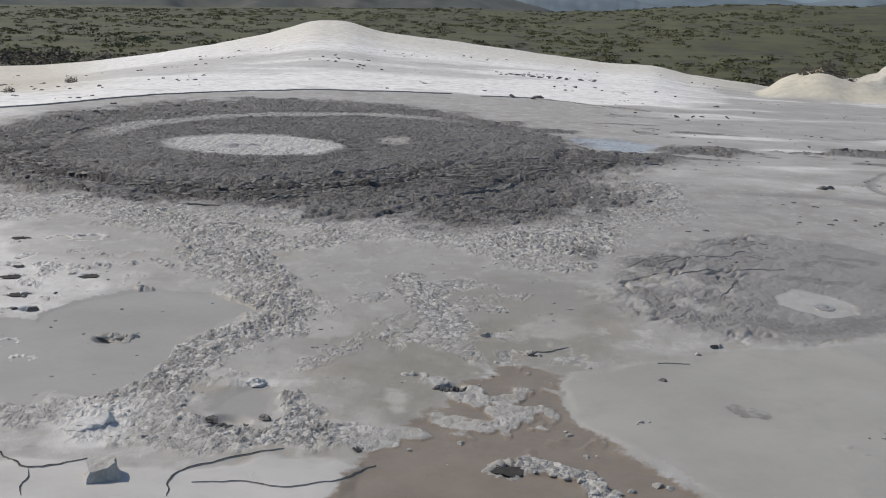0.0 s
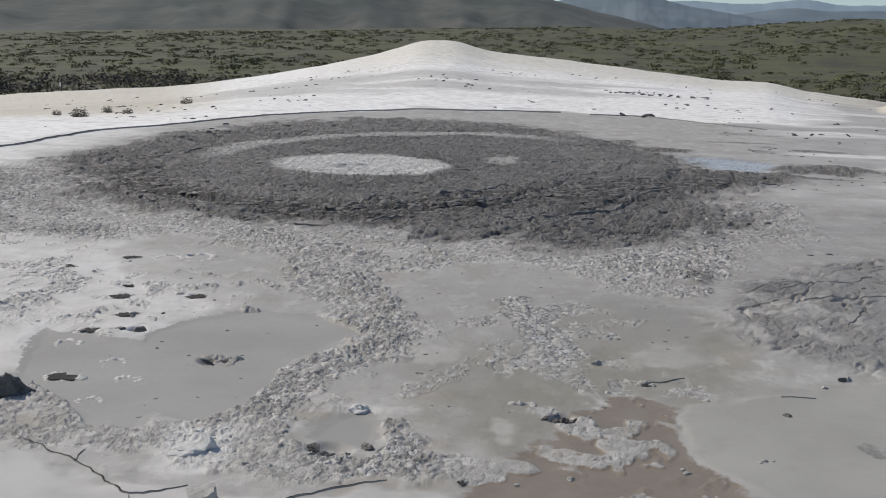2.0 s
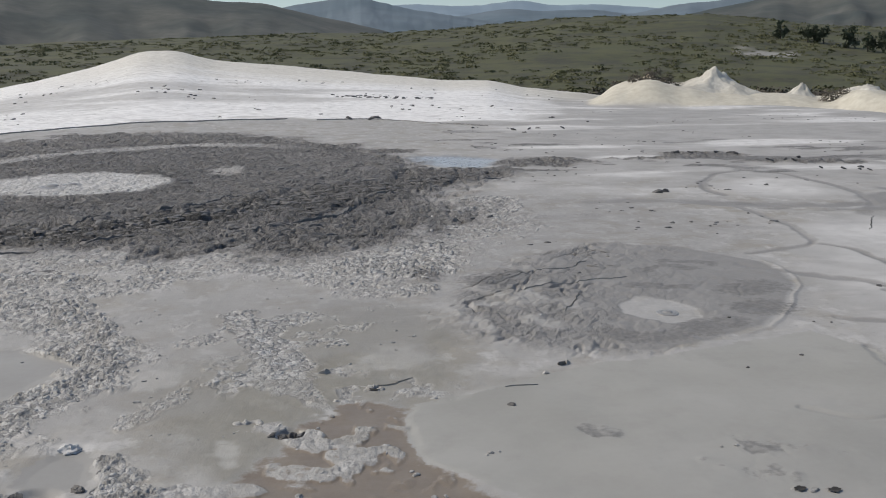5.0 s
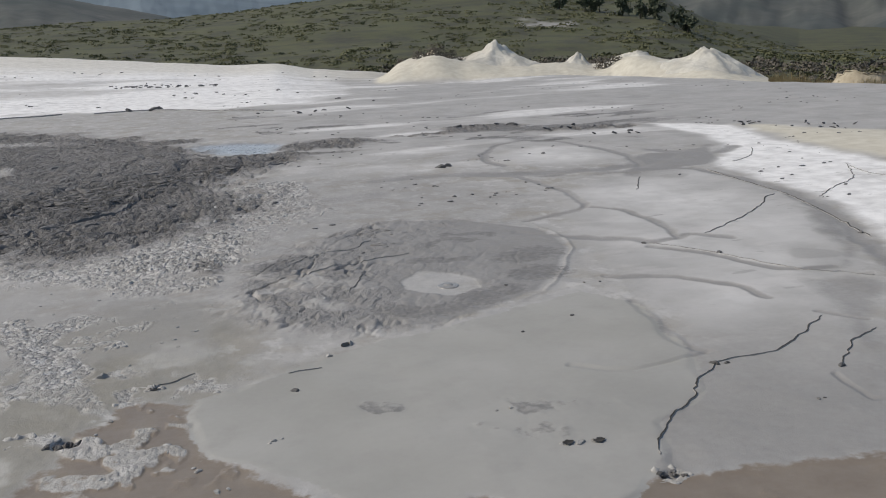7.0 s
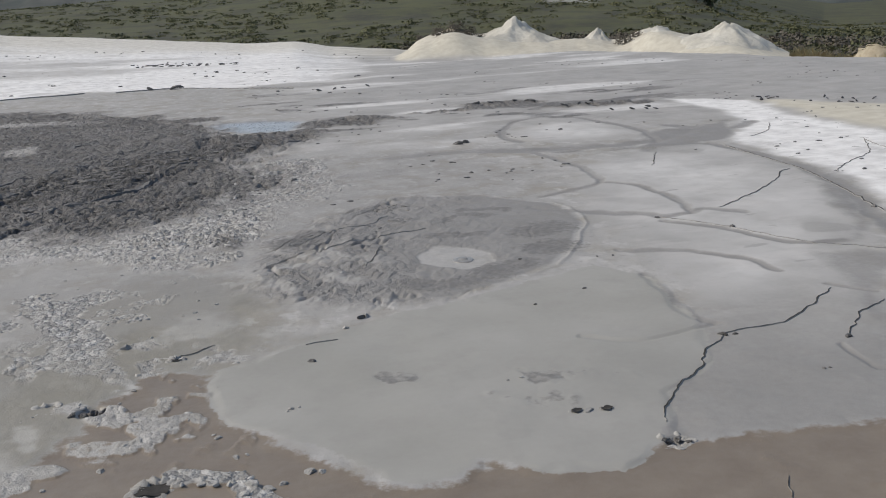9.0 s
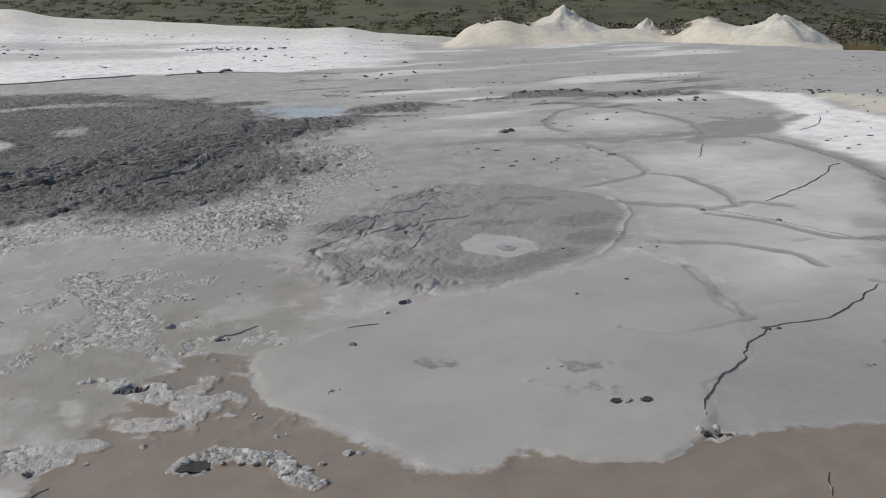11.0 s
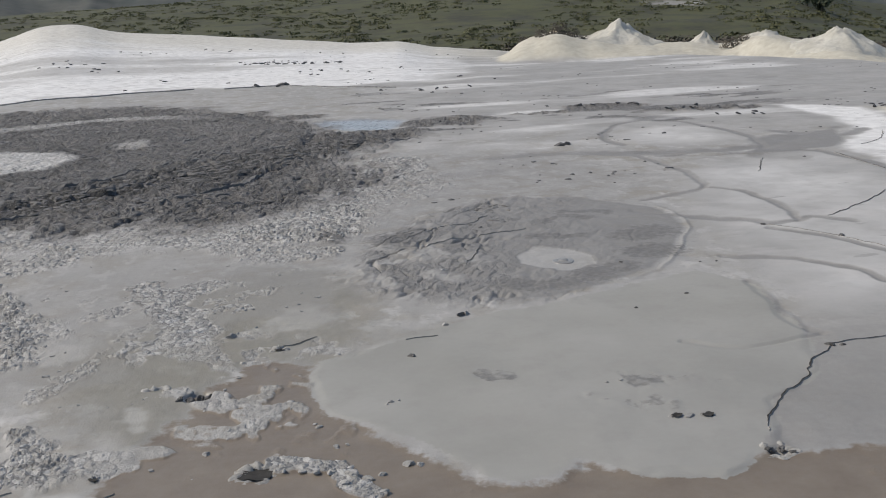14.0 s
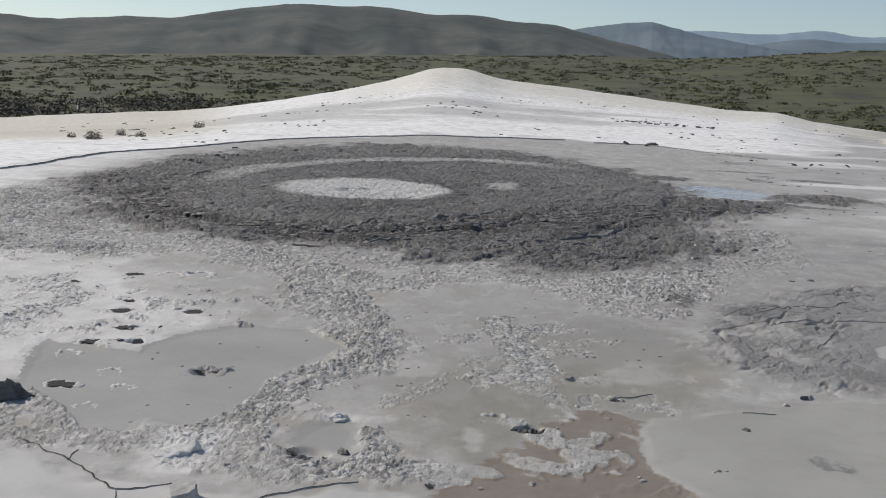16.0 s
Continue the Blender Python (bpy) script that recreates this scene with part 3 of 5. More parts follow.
OLD_VENTS = [(1.31, 6.78, 0.16), (0.94, 6.93, 0.11)]
VENT_HEART, VENT2_HEART = (-2.05, 11.25, 0.95, 0.85), (2.13, 5.96, 0.20, 0.27)  # x, y, half widths

# heights of the white mound's crest 35 m off, by bearing in degrees to the right
CREST = [(-75, -1.6), (-29, -1.28), (-24, -1.06), (-21, -0.97), (-18.3, -0.78), (-15.4, -0.47), (-12.45, -0.09), (-9.5, 0.35), (-8, 0.69), (-7.3, 0.83), (-5.35, 0.84), (-4.45, 0.66), (-3.5, 0.54),
         (-0.56, 0.37), (2.4, 0.21), (5.3, 0.03), (8.2, -0.13), (10.6, -0.14), (12.3, -0.37), (15.5, -0.56), (20, -1.0), (30, -1.5), (75, -1.8)]
SKYLINE = [(-75, -1.4), (-29, -1.6), (-18, -1.05), (-6, -0.55), (0, -0.25), (5, -0.25), (9, 0.0), (14, 0.5), (21.5, 0.66), (26, 0.2), (30, -0.1), (33, -1.75), (37, -3.0), (45, -3.3), (75, -3.0)]

# the low bank under the small cones: bearing, elevation of its top in degrees
BANK = [(14, -4.2), (16, -3.5), (17.4, -3.0), (18.8, -2.55), (20.3, -2.95), (22, -3.2), (24.9, -3.3), (26.3, -3.3), (27.3, -3.55), (28.3, -3.1), (29.3, -2.95), (31.2, -3.35), (33, -3.6), (35, -4.1), (37, -4.7), (39, -4.8)]


def lay(x, y, detail=True):
    """Height of the ground and its masks at arrays of x and y."""
    r, az = np.hypot(x, y), np.degrees(np.arctan2(x, y))
    fine_az = np.linspace(-75, 75, 1501)

    def eased(spots, vals, half):
        """Values by bearing with their bends rounded off."""
        k = 2 * half + 1
        return np.interp(az, fine_az, np.convolve(np.pad(np.interp(fine_az, spots, vals), half, "edge"), np.ones(k) / k, "valid"))

    crest = eased(*zip(*CREST), 5) + 0.012 * fbm(az * 1.2, az * 0, 4, 3)
    start = eased((-30, 10, 17, 24, 37, 60), (15, 15, 21.5, 24, 20.5, 18), 25)
    f = np.clip((r - start) / (35 - start), 0, 1)
    bend = eased((-20, -12, 6, 13), (1.0, 2.1, 2.1, 1.0), 30)
    z = crest * f**bend
    # low cream bank on which the small cones stand
    front = np.interp(az, (15, 28, 33, 38), (26.3, 26.3, 24.0, 22.5)) + 0.5 * fbm(x * 0.5, y * 0.5, 7, 3)
    bank = smooth(front - 0.9, front + 0.9, r) * smooth(front + 5.5, front + 3.0, r) * smooth(15.2, 17.2, az) * smooth(38.5, 34.5, az)
    ridge = 1.6 + (front + 2) * np.tan(np.radians(eased(*zip(*BANK), 6)))
    z = z * (1 - bank) + bank * (ridge + 0.10 * fbm(x * 0.9, y * 0.9, 8, 5))
    # the mound falls away behind its crest to the meadow
    down = smooth(35.5, 75, r)
    top = 1.6 + 300 * np.tan(np.radians(np.interp(az, *zip(*SKYLINE))))
    plain = -6.5 + (top + 6.5) * np.clip((r - 105) / 195, 0, 1) ** 1.3 - smooth(320, 900, r) * (top + 22)
    plain = plain + smooth(60, 130, r) * (0.9 * fbm(x * 0.02, y * 0.02, 5, 3) + 0.25 * fbm(x * 0.11, y * 0.11, 6, 3)) * smooth(3000, 700, r)
    z = z * (1 - down) + plain * down
    masks = {}
    masks["field"] = smooth(40, 52, r + 4 * fbm(x * 0.1, y * 0.1, 9, 3))
    scar = smooth(-0.15, 0.15, fbm(az * 0.9, r * 0.12, 110, 3)) * smooth(22.6, 23.4, az) * smooth(26.4, 25.4, az) * smooth(195, 199, r) * smooth(214, 208, r)
    masks["field"] = masks["field"] * (1 - 0.75 * scar * (r > 150))
    zero = np.zeros_like(x)
    near = r < 45
    wx = x + 0.10 * fbm(x * 2.2, y * 2.2, 11, 4) + 0.025 * fbm(x * 14, y * 14, 12, 2)
    wy = y + 0.14 * fbm(x * 2.2 + 40, y * 2.2, 13, 4) + 0.03 * fbm(x * 14 + 9, y * 14, 14, 2)
    gx, gy = x + 0.08 * fbm(x * 3.2, y * 3.2, 15, 4), y + 0.10 * fbm(x * 3.2 + 7, y * 3.2, 16, 4)
    inrim = shore(x + 0.15 * fbm(x * 0.6, y * 0.6, 17, 3), y + 0.2 * fbm(x * 0.6 + 5, y * 0.6, 18, 3), FIELD, 3.0)
    band = zero
    for line, half in STROKES:
        band = np.maximum(band, smooth(half * 1.5, half * 0.4, along(wx, wy, curve(line, 4), 1.0)))
    # dark ropy mud round the large vent
    fade = 0.4 * fbm(x * 1.1, y * 1.1, 19, 4) + 0.35 * fbm(x * 7, y * 5, 30, 3)
    dark = smooth(-0.42, 0.40, shore(wx, wy, VENT_OUTER) + fade)
    spur = zero
    for px_, py_, ax_, by_ in SPURS:
        spur = np.maximum(spur, smooth(1.2, 0.7, np.hypot((wx - px_) / ax_, (wy - py_) / by_) + 0.5 * fbm(x * 3, y * 3, 20, 3)))
    dark = np.maximum(dark, 0.9 * spur)
    ring = shore(x + 0.07 * fbm(x * 1.4, y * 1.4, 21, 4), y + 0.12 * fbm(x * 1.4 + 3, y * 1.4, 22, 4), VENT_RING, 3.0)
    hx, hy, ha, hb = VENT_HEART
    heart = np.hypot((wx - hx) / ha, (wy - hy) / hb)
    bright = smooth(1.08, 0.86, heart)
    scar = np.exp(-((ring + 0.02) / 0.16) ** 2)
    far_shelf = smooth(0.30, 0.10, np.abs(ring - 0.30 + 0.1 * fbm(x * 2, y * 2, 23, 3))) * smooth(11.0, 12.2, y) * smooth(0.6, -0.9, x + 0.3 * fbm(x * 2, y * 2, 26, 3))
    nearside = smooth(12.0, 10.2, y - 0.25 * x)
    fresh = smooth(-1.0, -0.35, ring + 0.25 * fbm(x * 1.2, y * 1.2, 25, 3)) * smooth(0.10, -0.08, ring) * nearside
    z = z + dark * (0.03 * smooth(-0.3, 0.15, ring) + 0.02 * smooth(-0.95, -0.75, ring + 0.15 * fbm(x, y, 24, 3)) * nearside + 0.02 * smooth(1.25, 0.95, heart))
    # small vent
    ring2 = shore(x + 0.09 * fbm(x * 1.6, y * 1.6, 27, 3), y + 0.1 * fbm(x * 1.6 + 4, y * 1.6, 28, 3), VENT2_RING, 1.5)
    v2 = smooth(-0.12, 0.12, ring2)
    heart2 = np.hypot((gx - VENT2_HEART[0]) / VENT2_HEART[2], (gy - VENT2_HEART[1]) / VENT2_HEART[3])
    bright2 = smooth(1.12, 0.92, heart2)
    lip2 = np.exp(-((ring2 - 0.0) / 0.014) ** 2) * smooth(2.2, 2.8, x)
    z = z + 0.010 * v2 - 0.006 * bright2 + 0.006 * lip2
    # ponds, brown water
    clods = smooth(0.25, 0.75, band + 0.40 * fbm(x * 4, y * 4, 35, 4) + 0.30 * fbm(x * 15, y * 12, 38, 2)) * (0.6 + 0.4 * smooth(-0.3, 0.3, fbm(x * 2, y * 2, 34, 2)))
    specks = smooth(0.16, 0.40, fbm(x * 9, y * 7, 32, 3)) * smooth(-0.3, 0.2, fbm(x * 1.2, y * 1.2, 37, 3)) * smooth(1.3, 0.5, x) * smooth(3.6, 4.0, y) * smooth(8.2, 7.4, y)
    clods = np.maximum(clods, 0.8 * specks)
    fringe = smooth(-0.9, -0.1, shore(wx, wy, VENT_OUTER)) * (1 - dark) * smooth(10.5, 8.5, y)
    west = smooth(-0.35, 0.35, shore(wx, wy, WEST_CRUST) + 0.45 * fbm(x * 1.6, y * 1.6, 101, 4))
    clods = np.maximum(np.maximum(clods, 0.75 * fringe), 0.85 * west) * (1 - 0.8 * dark)
    dark = np.maximum(dark, 0.42 * west * smooth(-0.25, 0.35, fbm(x * 2.2, y * 3.0, 102, 4)))
    p2, p3 = (smooth(-0.05, 0.06, shore(wx, wy, outline, 0.6)) for outline in (POND_2, POND_3))
    p1, p4 = (np.clip(0.5 + shore(gx, gy, outline, 0.6) / 0.10, 0, 1) for outline in (POND_1, POND_4))
    deep = np.maximum(p1, p4) * (1 - smooth(0.3, 0.8, clods) * smooth(0.2, 0.0, p1 - 0.8))
    clods = clods * (1 - smooth(0.6, 0.9, deep))
    pond = np.maximum(0.3 * p2, 0.5 * p3) * (1 - clods)
    lobe = np.clip(0.5 + shore(x + 0.03 * fbm(x * 6, y * 6, 15, 3), y + 0.04 * fbm(x * 6 + 7, y * 6, 16, 3), SLICK_1) / 0.08, 0, 1)
    brown0 = smooth(-0.10, 0.08, shore(wx, wy, BROWN, 0.6))
    slick = np.maximum(np.maximum(smooth(-0.03, 0.03, shore(gx, gy, SLICK_1)), smooth(-0.12, 0.2, shore(gx, gy, SLICK_2))), 0.8 * smooth(-0.15, 0.25, shore(gx, gy, PLATE_UP)))
    brown = brown0 * (1 - 0.98 * smooth(0.5, 0.9, lobe)) * (1 - clods)
    slick3 = smooth(-0.03, 0.05, shore(wx, wy, SLICK_3)) * (1 - 0.8 * clods)
    silt = 0.8 * smooth(-0.2, 0.25, shore(wx, wy, SILT) + 0.25 * fbm(x * 3, y * 3, 29, 3)) * (1 - brown) * (1 - clods)
    clods = clods * (1 - slick) * (1 - 0.8 * slick3)
    for sx, sy, sr in STAINS:
        pond = np.maximum(pond, 0.8 * smooth(1.15, 0.8, np.hypot(wx - sx, wy - sy) / sr))
    moist = smooth(4.7, 3.6, y + 0.4 * fbm(x * 1.1, y * 1.1, 39, 4)) * smooth(0.9, 2.2, x + 0.4 * fbm(x * 1.1 + 5, y * 1.1, 40, 4))
    pond = np.maximum(pond, 0.75 * moist * (1 - brown))
    worn = smooth(0.30, 0.05, along(wx, wy, [(1.15, 4.3), (1.46, 4.0), (1.67, 3.87), (1.95, 3.7)], 1.0)) * smooth(0.0, 0.3, fbm(x * 5, y * 5, 44, 4) + 0.1)
    pond = np.maximum(pond, 0.8 * worn)
    water = np.maximum(np.maximum(pond * (1 - moist) * (1 - worn), deep), brown)
    z = z + 0.006 * worn * fbm(x * 14, y * 11, 46, 3)
    z = z - 0.010 * deep - 0.005 * brown + 0.006 * slick + 0.008 * slick3 + 0.004 * clods
    z = z + 0.008 * (slick + slick3) * fbm(x * 1.5, y * 1.5, 33, 3)
    clods = np.maximum(clods, 0.35 * smooth(-0.1, 0.3, shore(wx, wy, SALT_LEFT)) * smooth(0.0, 0.35, fbm(x * 2.5, y * 2.5, 36, 3)) * (1 - water))
    blue = smooth(-0.05, 0.08, shore(wx, wy, BLUE_POOL)) * (1 - dark)
    z = z - 0.02 * blue
    # salt and cream
    edge = fbm(x * 0.5, y * 2.0, 41, 4)
    salt = smooth(0.05, -0.35, inrim) * smooth(17, 11, az + 3 * edge) * smooth(45, 36, r)
    greyband = smooth(-0.05, 0.45, fbm(x * 0.22, y * 0.6, 43, 5) + 0.28 * np.exp(-(((r - 25.0) / 1.8) ** 2))) * smooth(19.5, 24, r) * smooth(30, 26.5, r)
    salt = salt * (1 - 0.62 * greyband)
    salt = np.maximum(salt, 0.50 * smooth(-0.15, 0.25, shore(wx, wy, SALT_LEFT) + 0.28 + 0.15 * edge + 0.3 * fbm(x * 3, y * 3, 42, 4)) * (1 - pond))
    salt = np.maximum(salt, (1 - 0.6 * west) * 0.7 * smooth(-0.5, 0.5, shore(wx, wy, SALT_WEST, 2.0) + 0.5 * edge))
    salt = np.maximum(salt, 0.95 * smooth(-0.06, 0.14, shore(gx, gy, SALT_RIGHT) + 0.10 * edge))
    cream = smooth(27.5, 33, r + 1.5 * edge) * smooth(-16, -6, az) * 0.6 * smooth(45, 36, r) + smooth(18, 22, r) * smooth(-16, -21, az) * 0.8
    cream = np.maximum(np.maximum(cream, smooth(0.03, 0.3, bank)), smooth(-0.1, 0.2, shore(wx, wy, CREAM_RIGHT, 2.0)))
    z = z + 0.03 * smooth(-0.3, 0.8, shore(x, y, CREAM_RIGHT, 2.0)) * near
    streak = smooth(0.05, 0.45, fbm(x * 0.35, y * 1.3, 45, 5)) * smooth(8, 14, az) * smooth(9, 12, r) * near * (1 - dark)
    salt = np.maximum(salt, 0.6 * streak)
    salt = np.maximum(salt, 0.22 * slick3)
    dried = np.maximum(smooth(-0.1, 0.5, shore(gx, gy, SLICK_2)) * smooth(3.8, 5.2, y), smooth(-0.1, 0.4, shore(gx, gy, PLATE_UP)))
    salt = np.maximum(salt, 0.42 * dried * (0.65 + 0.7 * fbm(x * 1.1, y * 1.1, 86, 4)))
    slick = np.maximum(slick, 0.75 * smooth(10, 13, r + edge) * smooth(8, 14, az) * near * (1 - dark) * (1 - blue))
    torn = 0.5 * fbm(x * 9, y * 7, 88, 4)
    for lx, ly, lr, white in PALE_SPOTS:
        salt = np.maximum(salt, white * smooth(1.1, 0.5, np.hypot(wx - lx, (wy - ly) / 1.2) / lr + torn))
    damp = 0.38 * smooth(-0.4, 0.5, shore(wx, wy, GREY_FLAT) + 0.3 * fbm(x * 1.5, y * 1.5, 87, 4)) * (1 - 0.7 * clods)
    sx_, sy_ = x + 0.10 * fbm(x * 1.3, y * 1.3, 47, 4), y + 0.14 * fbm(x * 1.3 + 6, y * 1.3, 48, 4)
    for line, wide in SEAMS:
        d = along(sx_, sy_, curve(line, 4), 1.0)
        soft = 0.25 * wide * fbm(x * 9, y * 9, 103, 3)
        damp = np.maximum(damp, (0.95 * smooth(wide * 1.25, wide * 0.35, d + soft)) * (0.8 + 0.35 * fbm(x * 1.7, y * 1.7, 104, 3)))
        z = z - 0.007 * smooth(wide, 0, d)
    for outline, deepness in ((LILAC_POOL, 0.95), (RIM_HALO, 0.75), (WET_EAST, 0.6)):
        damp = np.maximum(damp, deepness * smooth(-0.06, 0.10, shore(sx_, sy_, outline) + 0.08 * fbm(x * 4, y * 4, 105, 3)))
    damp = np.maximum(damp, 0.85 * smooth(0.02, 0.08, ring2) * (1 - smooth(0.3, 0.8, bright2)) * smooth(1.2, 1.9, x + 0.3 * fbm(x * 2, y * 2, 106, 3)))
    blot = zero
    for line, half in BLOTS:
        blot = np.maximum(blot, np.clip(1 - along(x + 0.05 * fbm(x * 8, y * 8, 107, 3), y + 0.06 * fbm(x * 8 + 3, y * 8, 108, 3), line, 0.5) / (2 * half), 0, 1))
    damp = np.maximum(damp, 0.5 * moist * (1 - brown))
    slick = slick * (1 - 0.9 * damp)
    salt = salt * (1 - 0.85 * damp)
    blot = np.maximum(blot, 0.60 * worn)
    wr = v2 * (1 - bright2) * smooth(3.0, 1.3, x + 0.3 * (6 - y) + 0.4 * fbm(x * 2, y * 2, 49, 3))
    for bx, by, br in OLD_VENTS:
        old = np.clip(1 - 0.5 * np.hypot((gx - bx) / br, (gy - by) / (1.4 * br)), 0, 1)
        wr = np.maximum(wr, 0.8 * smooth(0.45, 0.6, old))
        blot = np.maximum(blot, old)
    rope = dark * (1 - 0.85 * bright)
    if detail:
        def only(where, fn):
            """fn over the places where the mask is felt, nought elsewhere."""
            pick = where > 0.01
            out = np.zeros_like(x)
            out[pick] = where[pick] * fn(x[pick], y[pick])
            return out

        def crumbs(px, py):
            ux, uy = px + 0.02 * fbm(px * 11, py * 11, 51, 2), py + 0.02 * fbm(px * 11 + 3, py * 11, 52, 2)
            swell = 0.5 + 0.5 * smooth(-0.35, 0.35, fbm(px * 3, py * 3, 59, 2))
            big, small = flakes(ux * 17, uy * 13, 58), flakes(ux * 40, uy * 27, 57)
            return swell * (0.007 * (1 - 2.2 * np.abs(fbm(ux * 8, uy * 6, 53, 2))) + 0.007 * big[0] + 0.012 * small[0]) + 0.005 * fbm(px * 50, py * 50, 61, 2)

        def folds(px, py):
            rad, turn = np.hypot(px - hx, (py - hy) * 0.92), np.arctan2(py - hy, px - hx)
            wob = 0.45 * fbm(px * 0.9, py * 0.9, 63, 4)
            n1 = fbm((rad + wob) * 2.2, turn * 2.6, 65, 3)
            line = smooth(0.10, 0.0, np.abs(n1)) * smooth(-0.2, 0.3, fbm(px * 0.7, py * 0.7, 66, 2))
            step = 0.02 * smooth(-0.08, 0.08, n1)
            ux, uy = px + 0.05 * fbm(px * 5, py * 5, 64, 2), py + 0.05 * fbm(px * 5 + 3, py * 5, 68, 2)
            n2 = fbm((rad + 0.3 * wob) * 6.5, turn * 9, 67, 3)
            n3 = fbm((rad + 0.2 * wob) * 13, turn * 22, 70, 3)
            return 0.8 * step - 0.020 * line - 0.022 * smooth(0.13, 0.0, np.abs(n2)) - 0.012 * smooth(0.16, 0.0, np.abs(n3)) + 0.012 * n3 + 0.010 * flakes(ux * 9, uy * 7, 68)[0] + 0.008 * fbm(px * 22, py * 22, 69, 3)

        def wrinkles(px, py):
            rx, ry = px * 0.8 - py * 0.6, px * 0.6 + py * 0.8
            n1 = fbm(rx * 5.0 + 0.6 * fbm(px * 2, py * 2, 74, 2), ry * 2.6, 71, 3)
            return 0.007 * flakes(rx * 15, ry * 9.0, 73)[0] * (0.85 + 0.35 * smooth(-0.15, 0.3, fbm(px * 2.4, py * 2.4, 80, 3))) - 0.022 * smooth(0.09, 0.0, np.abs(n1)) * smooth(0.0, 0.3, fbm(px * 1.3, py * 1.3, 72, 2)) + 0.010 * fbm(px * 15, py * 11, 76, 3)

        z = z + only(clods * (1 - 0.7 * smooth(-0.45, -0.2, x) * smooth(6.6, 5.9, y)), crumbs)
        z = z + only(rope * (0.6 + 0.4 * smooth(0.35, -0.2, ring)), folds) - 0.022 * np.exp(-(((ring + 0.03) / 0.06) ** 2)) * dark * smooth(-0.5, 0.1, fbm(x * 1.3, y * 1.3, 83, 3) + 0.3)
        for off, seed in ((0.32, 91), (0.62, 93), (0.95, 95), (-0.55, 97)):
            wave = ring + off + 0.16 * fbm(x * 0.8, y * 0.8, seed, 4)
            cut = smooth(-0.15, 0.2, fbm(x * 0.45, y * 0.45, seed + 1, 3) + 0.15) * dark * (nearside if off > 0 else 0.6)
            z = z + cut * (0.012 * smooth(-0.05, 0.03, wave) * smooth(0.35, 0.03, wave) - 0.024 * np.exp(-((wave + 0.03) / 0.035) ** 2))
        z = z + only(bright * dark, lambda px, py: 0.014 * fbm(px * 16, py * 12, 78, 3))
        z = z + only(wr, wrinkles)
        z = z + 0.004 * fbm(x * 3.3, y * 3.3, 75, 3) * near * (1 - water) + 0.03 * fbm(x * 0.8, y * 0.8, 77, 4) * smooth(14, 24, r) * near
        z = z + 0.005 * fbm(x * 9, y * 7, 79, 3) * (1 - water) * (1 - slick) * (1 - slick3) * smooth(14, 3, r)
        for dx, dy, dr, dep in DENTS:
            z = z - dep * smooth(dr, 0.4 * dr, np.hypot(x - dx, y - dy))
    patch = smooth(1.1, 0.6, np.hypot((wx + 0.6) / 0.26, (wy - 12.2) / 0.35))
    darker = dark * (1 - 0.95 * bright) * (1 - 0.8 * far_shelf) * (1 - 0.6 * patch) * (0.86 + 0.14 * fbm(x * 0.9, y * 0.9, 84, 4))
    darker = np.maximum(darker, 0.55 * wr * smooth(-0.25, 0.2, fbm(x * 5, y * 4, 109, 3)))
    patches = 0.7 * smooth(0.30, 0.42, fbm(x * 0.9, y * 2.2, 81, 4)) * smooth(8, 12, r) * smooth(20, 15, r) * smooth(6, 9, az) * smooth(34, 28, az)
    darker = np.maximum(darker, patches * (1 - salt) * (1 - blue))
    faint = 1 - 0.5 * smooth(-0.45, -0.2, x) * smooth(4.9, 4.5, y) * smooth(3.55, 3.75, y)
    masks.update(crust=np.maximum(clods * faint, 0.75 * dark * np.maximum(bright, far_shelf)), slick=np.maximum(np.maximum(slick, slick3) * (1 - brown), 0.3 * bright2), silt=silt, dark=darker, salt=np.maximum(salt * (1 - dark), np.maximum(np.maximum(0.30 * bright, 0.12 * patch) * dark, 0.18 * bright2)),
                 cream=np.maximum(np.clip(cream, 0, 1) * near, scar * (r > 150)), pond=pond * 0.85, pool=deep, lobe=lobe, blot=blot, flow_u=4.5 * np.arctan2(x - hx, hy - y), flow_v=np.hypot(x - hx, (y - hy) * 0.92) + 0.35 * fbm(x * 0.8, y * 0.8, 63, 3), damp=damp, brown=brown, fresh=fresh * dark,
                 wet=np.clip(0.22 + 0.10 * pond + 0.40 * brown + 0.75 * blue - 0.1 * dark - 0.08 * clods + 0.10 * deep - 0.3 * salt - 0.3 * cream, 0, 1) * near * (1 - masks["field"]))
    return z, masks


SHEET = {}


def ground_sheet():
    """One sheet from underfoot to the horizon, finest over the mud field."""
    a = np.concatenate([np.linspace(-180, -62, 20, endpoint=False), np.linspace(-62, -32, 40, endpoint=False), np.linspace(-32, 42, 1120, endpoint=False),
                        np.linspace(42, 70, 36, endpoint=False), np.linspace(70, 180, 20, endpoint=False)])
    r = np.concatenate([np.geomspace(0.25, 2.6, 10, endpoint=False), np.geomspace(2.6, 9, 500, endpoint=False), np.geomspace(9, 24, 230, endpoint=False),
                        np.geomspace(24, 40, 60, endpoint=False), np.geomspace(40, 340, 80, endpoint=False), np.geomspace(340, 4500, 20)])
    aa, rr = np.meshgrid(np.radians(a), r)
    x, y = (rr * np.sin(aa)).ravel(), (rr * np.cos(aa)).ravel()
    pieces = [lay(x[i:i + 40000], y[i:i + 40000]) for i in range(0, len(x), 40000)]
    z = np.concatenate([p[0] for p in pieces])
    masks = {key: np.concatenate([np.broadcast_to(p[1][key], p[0].shape) for p in pieces]) for key in pieces[0][1]}
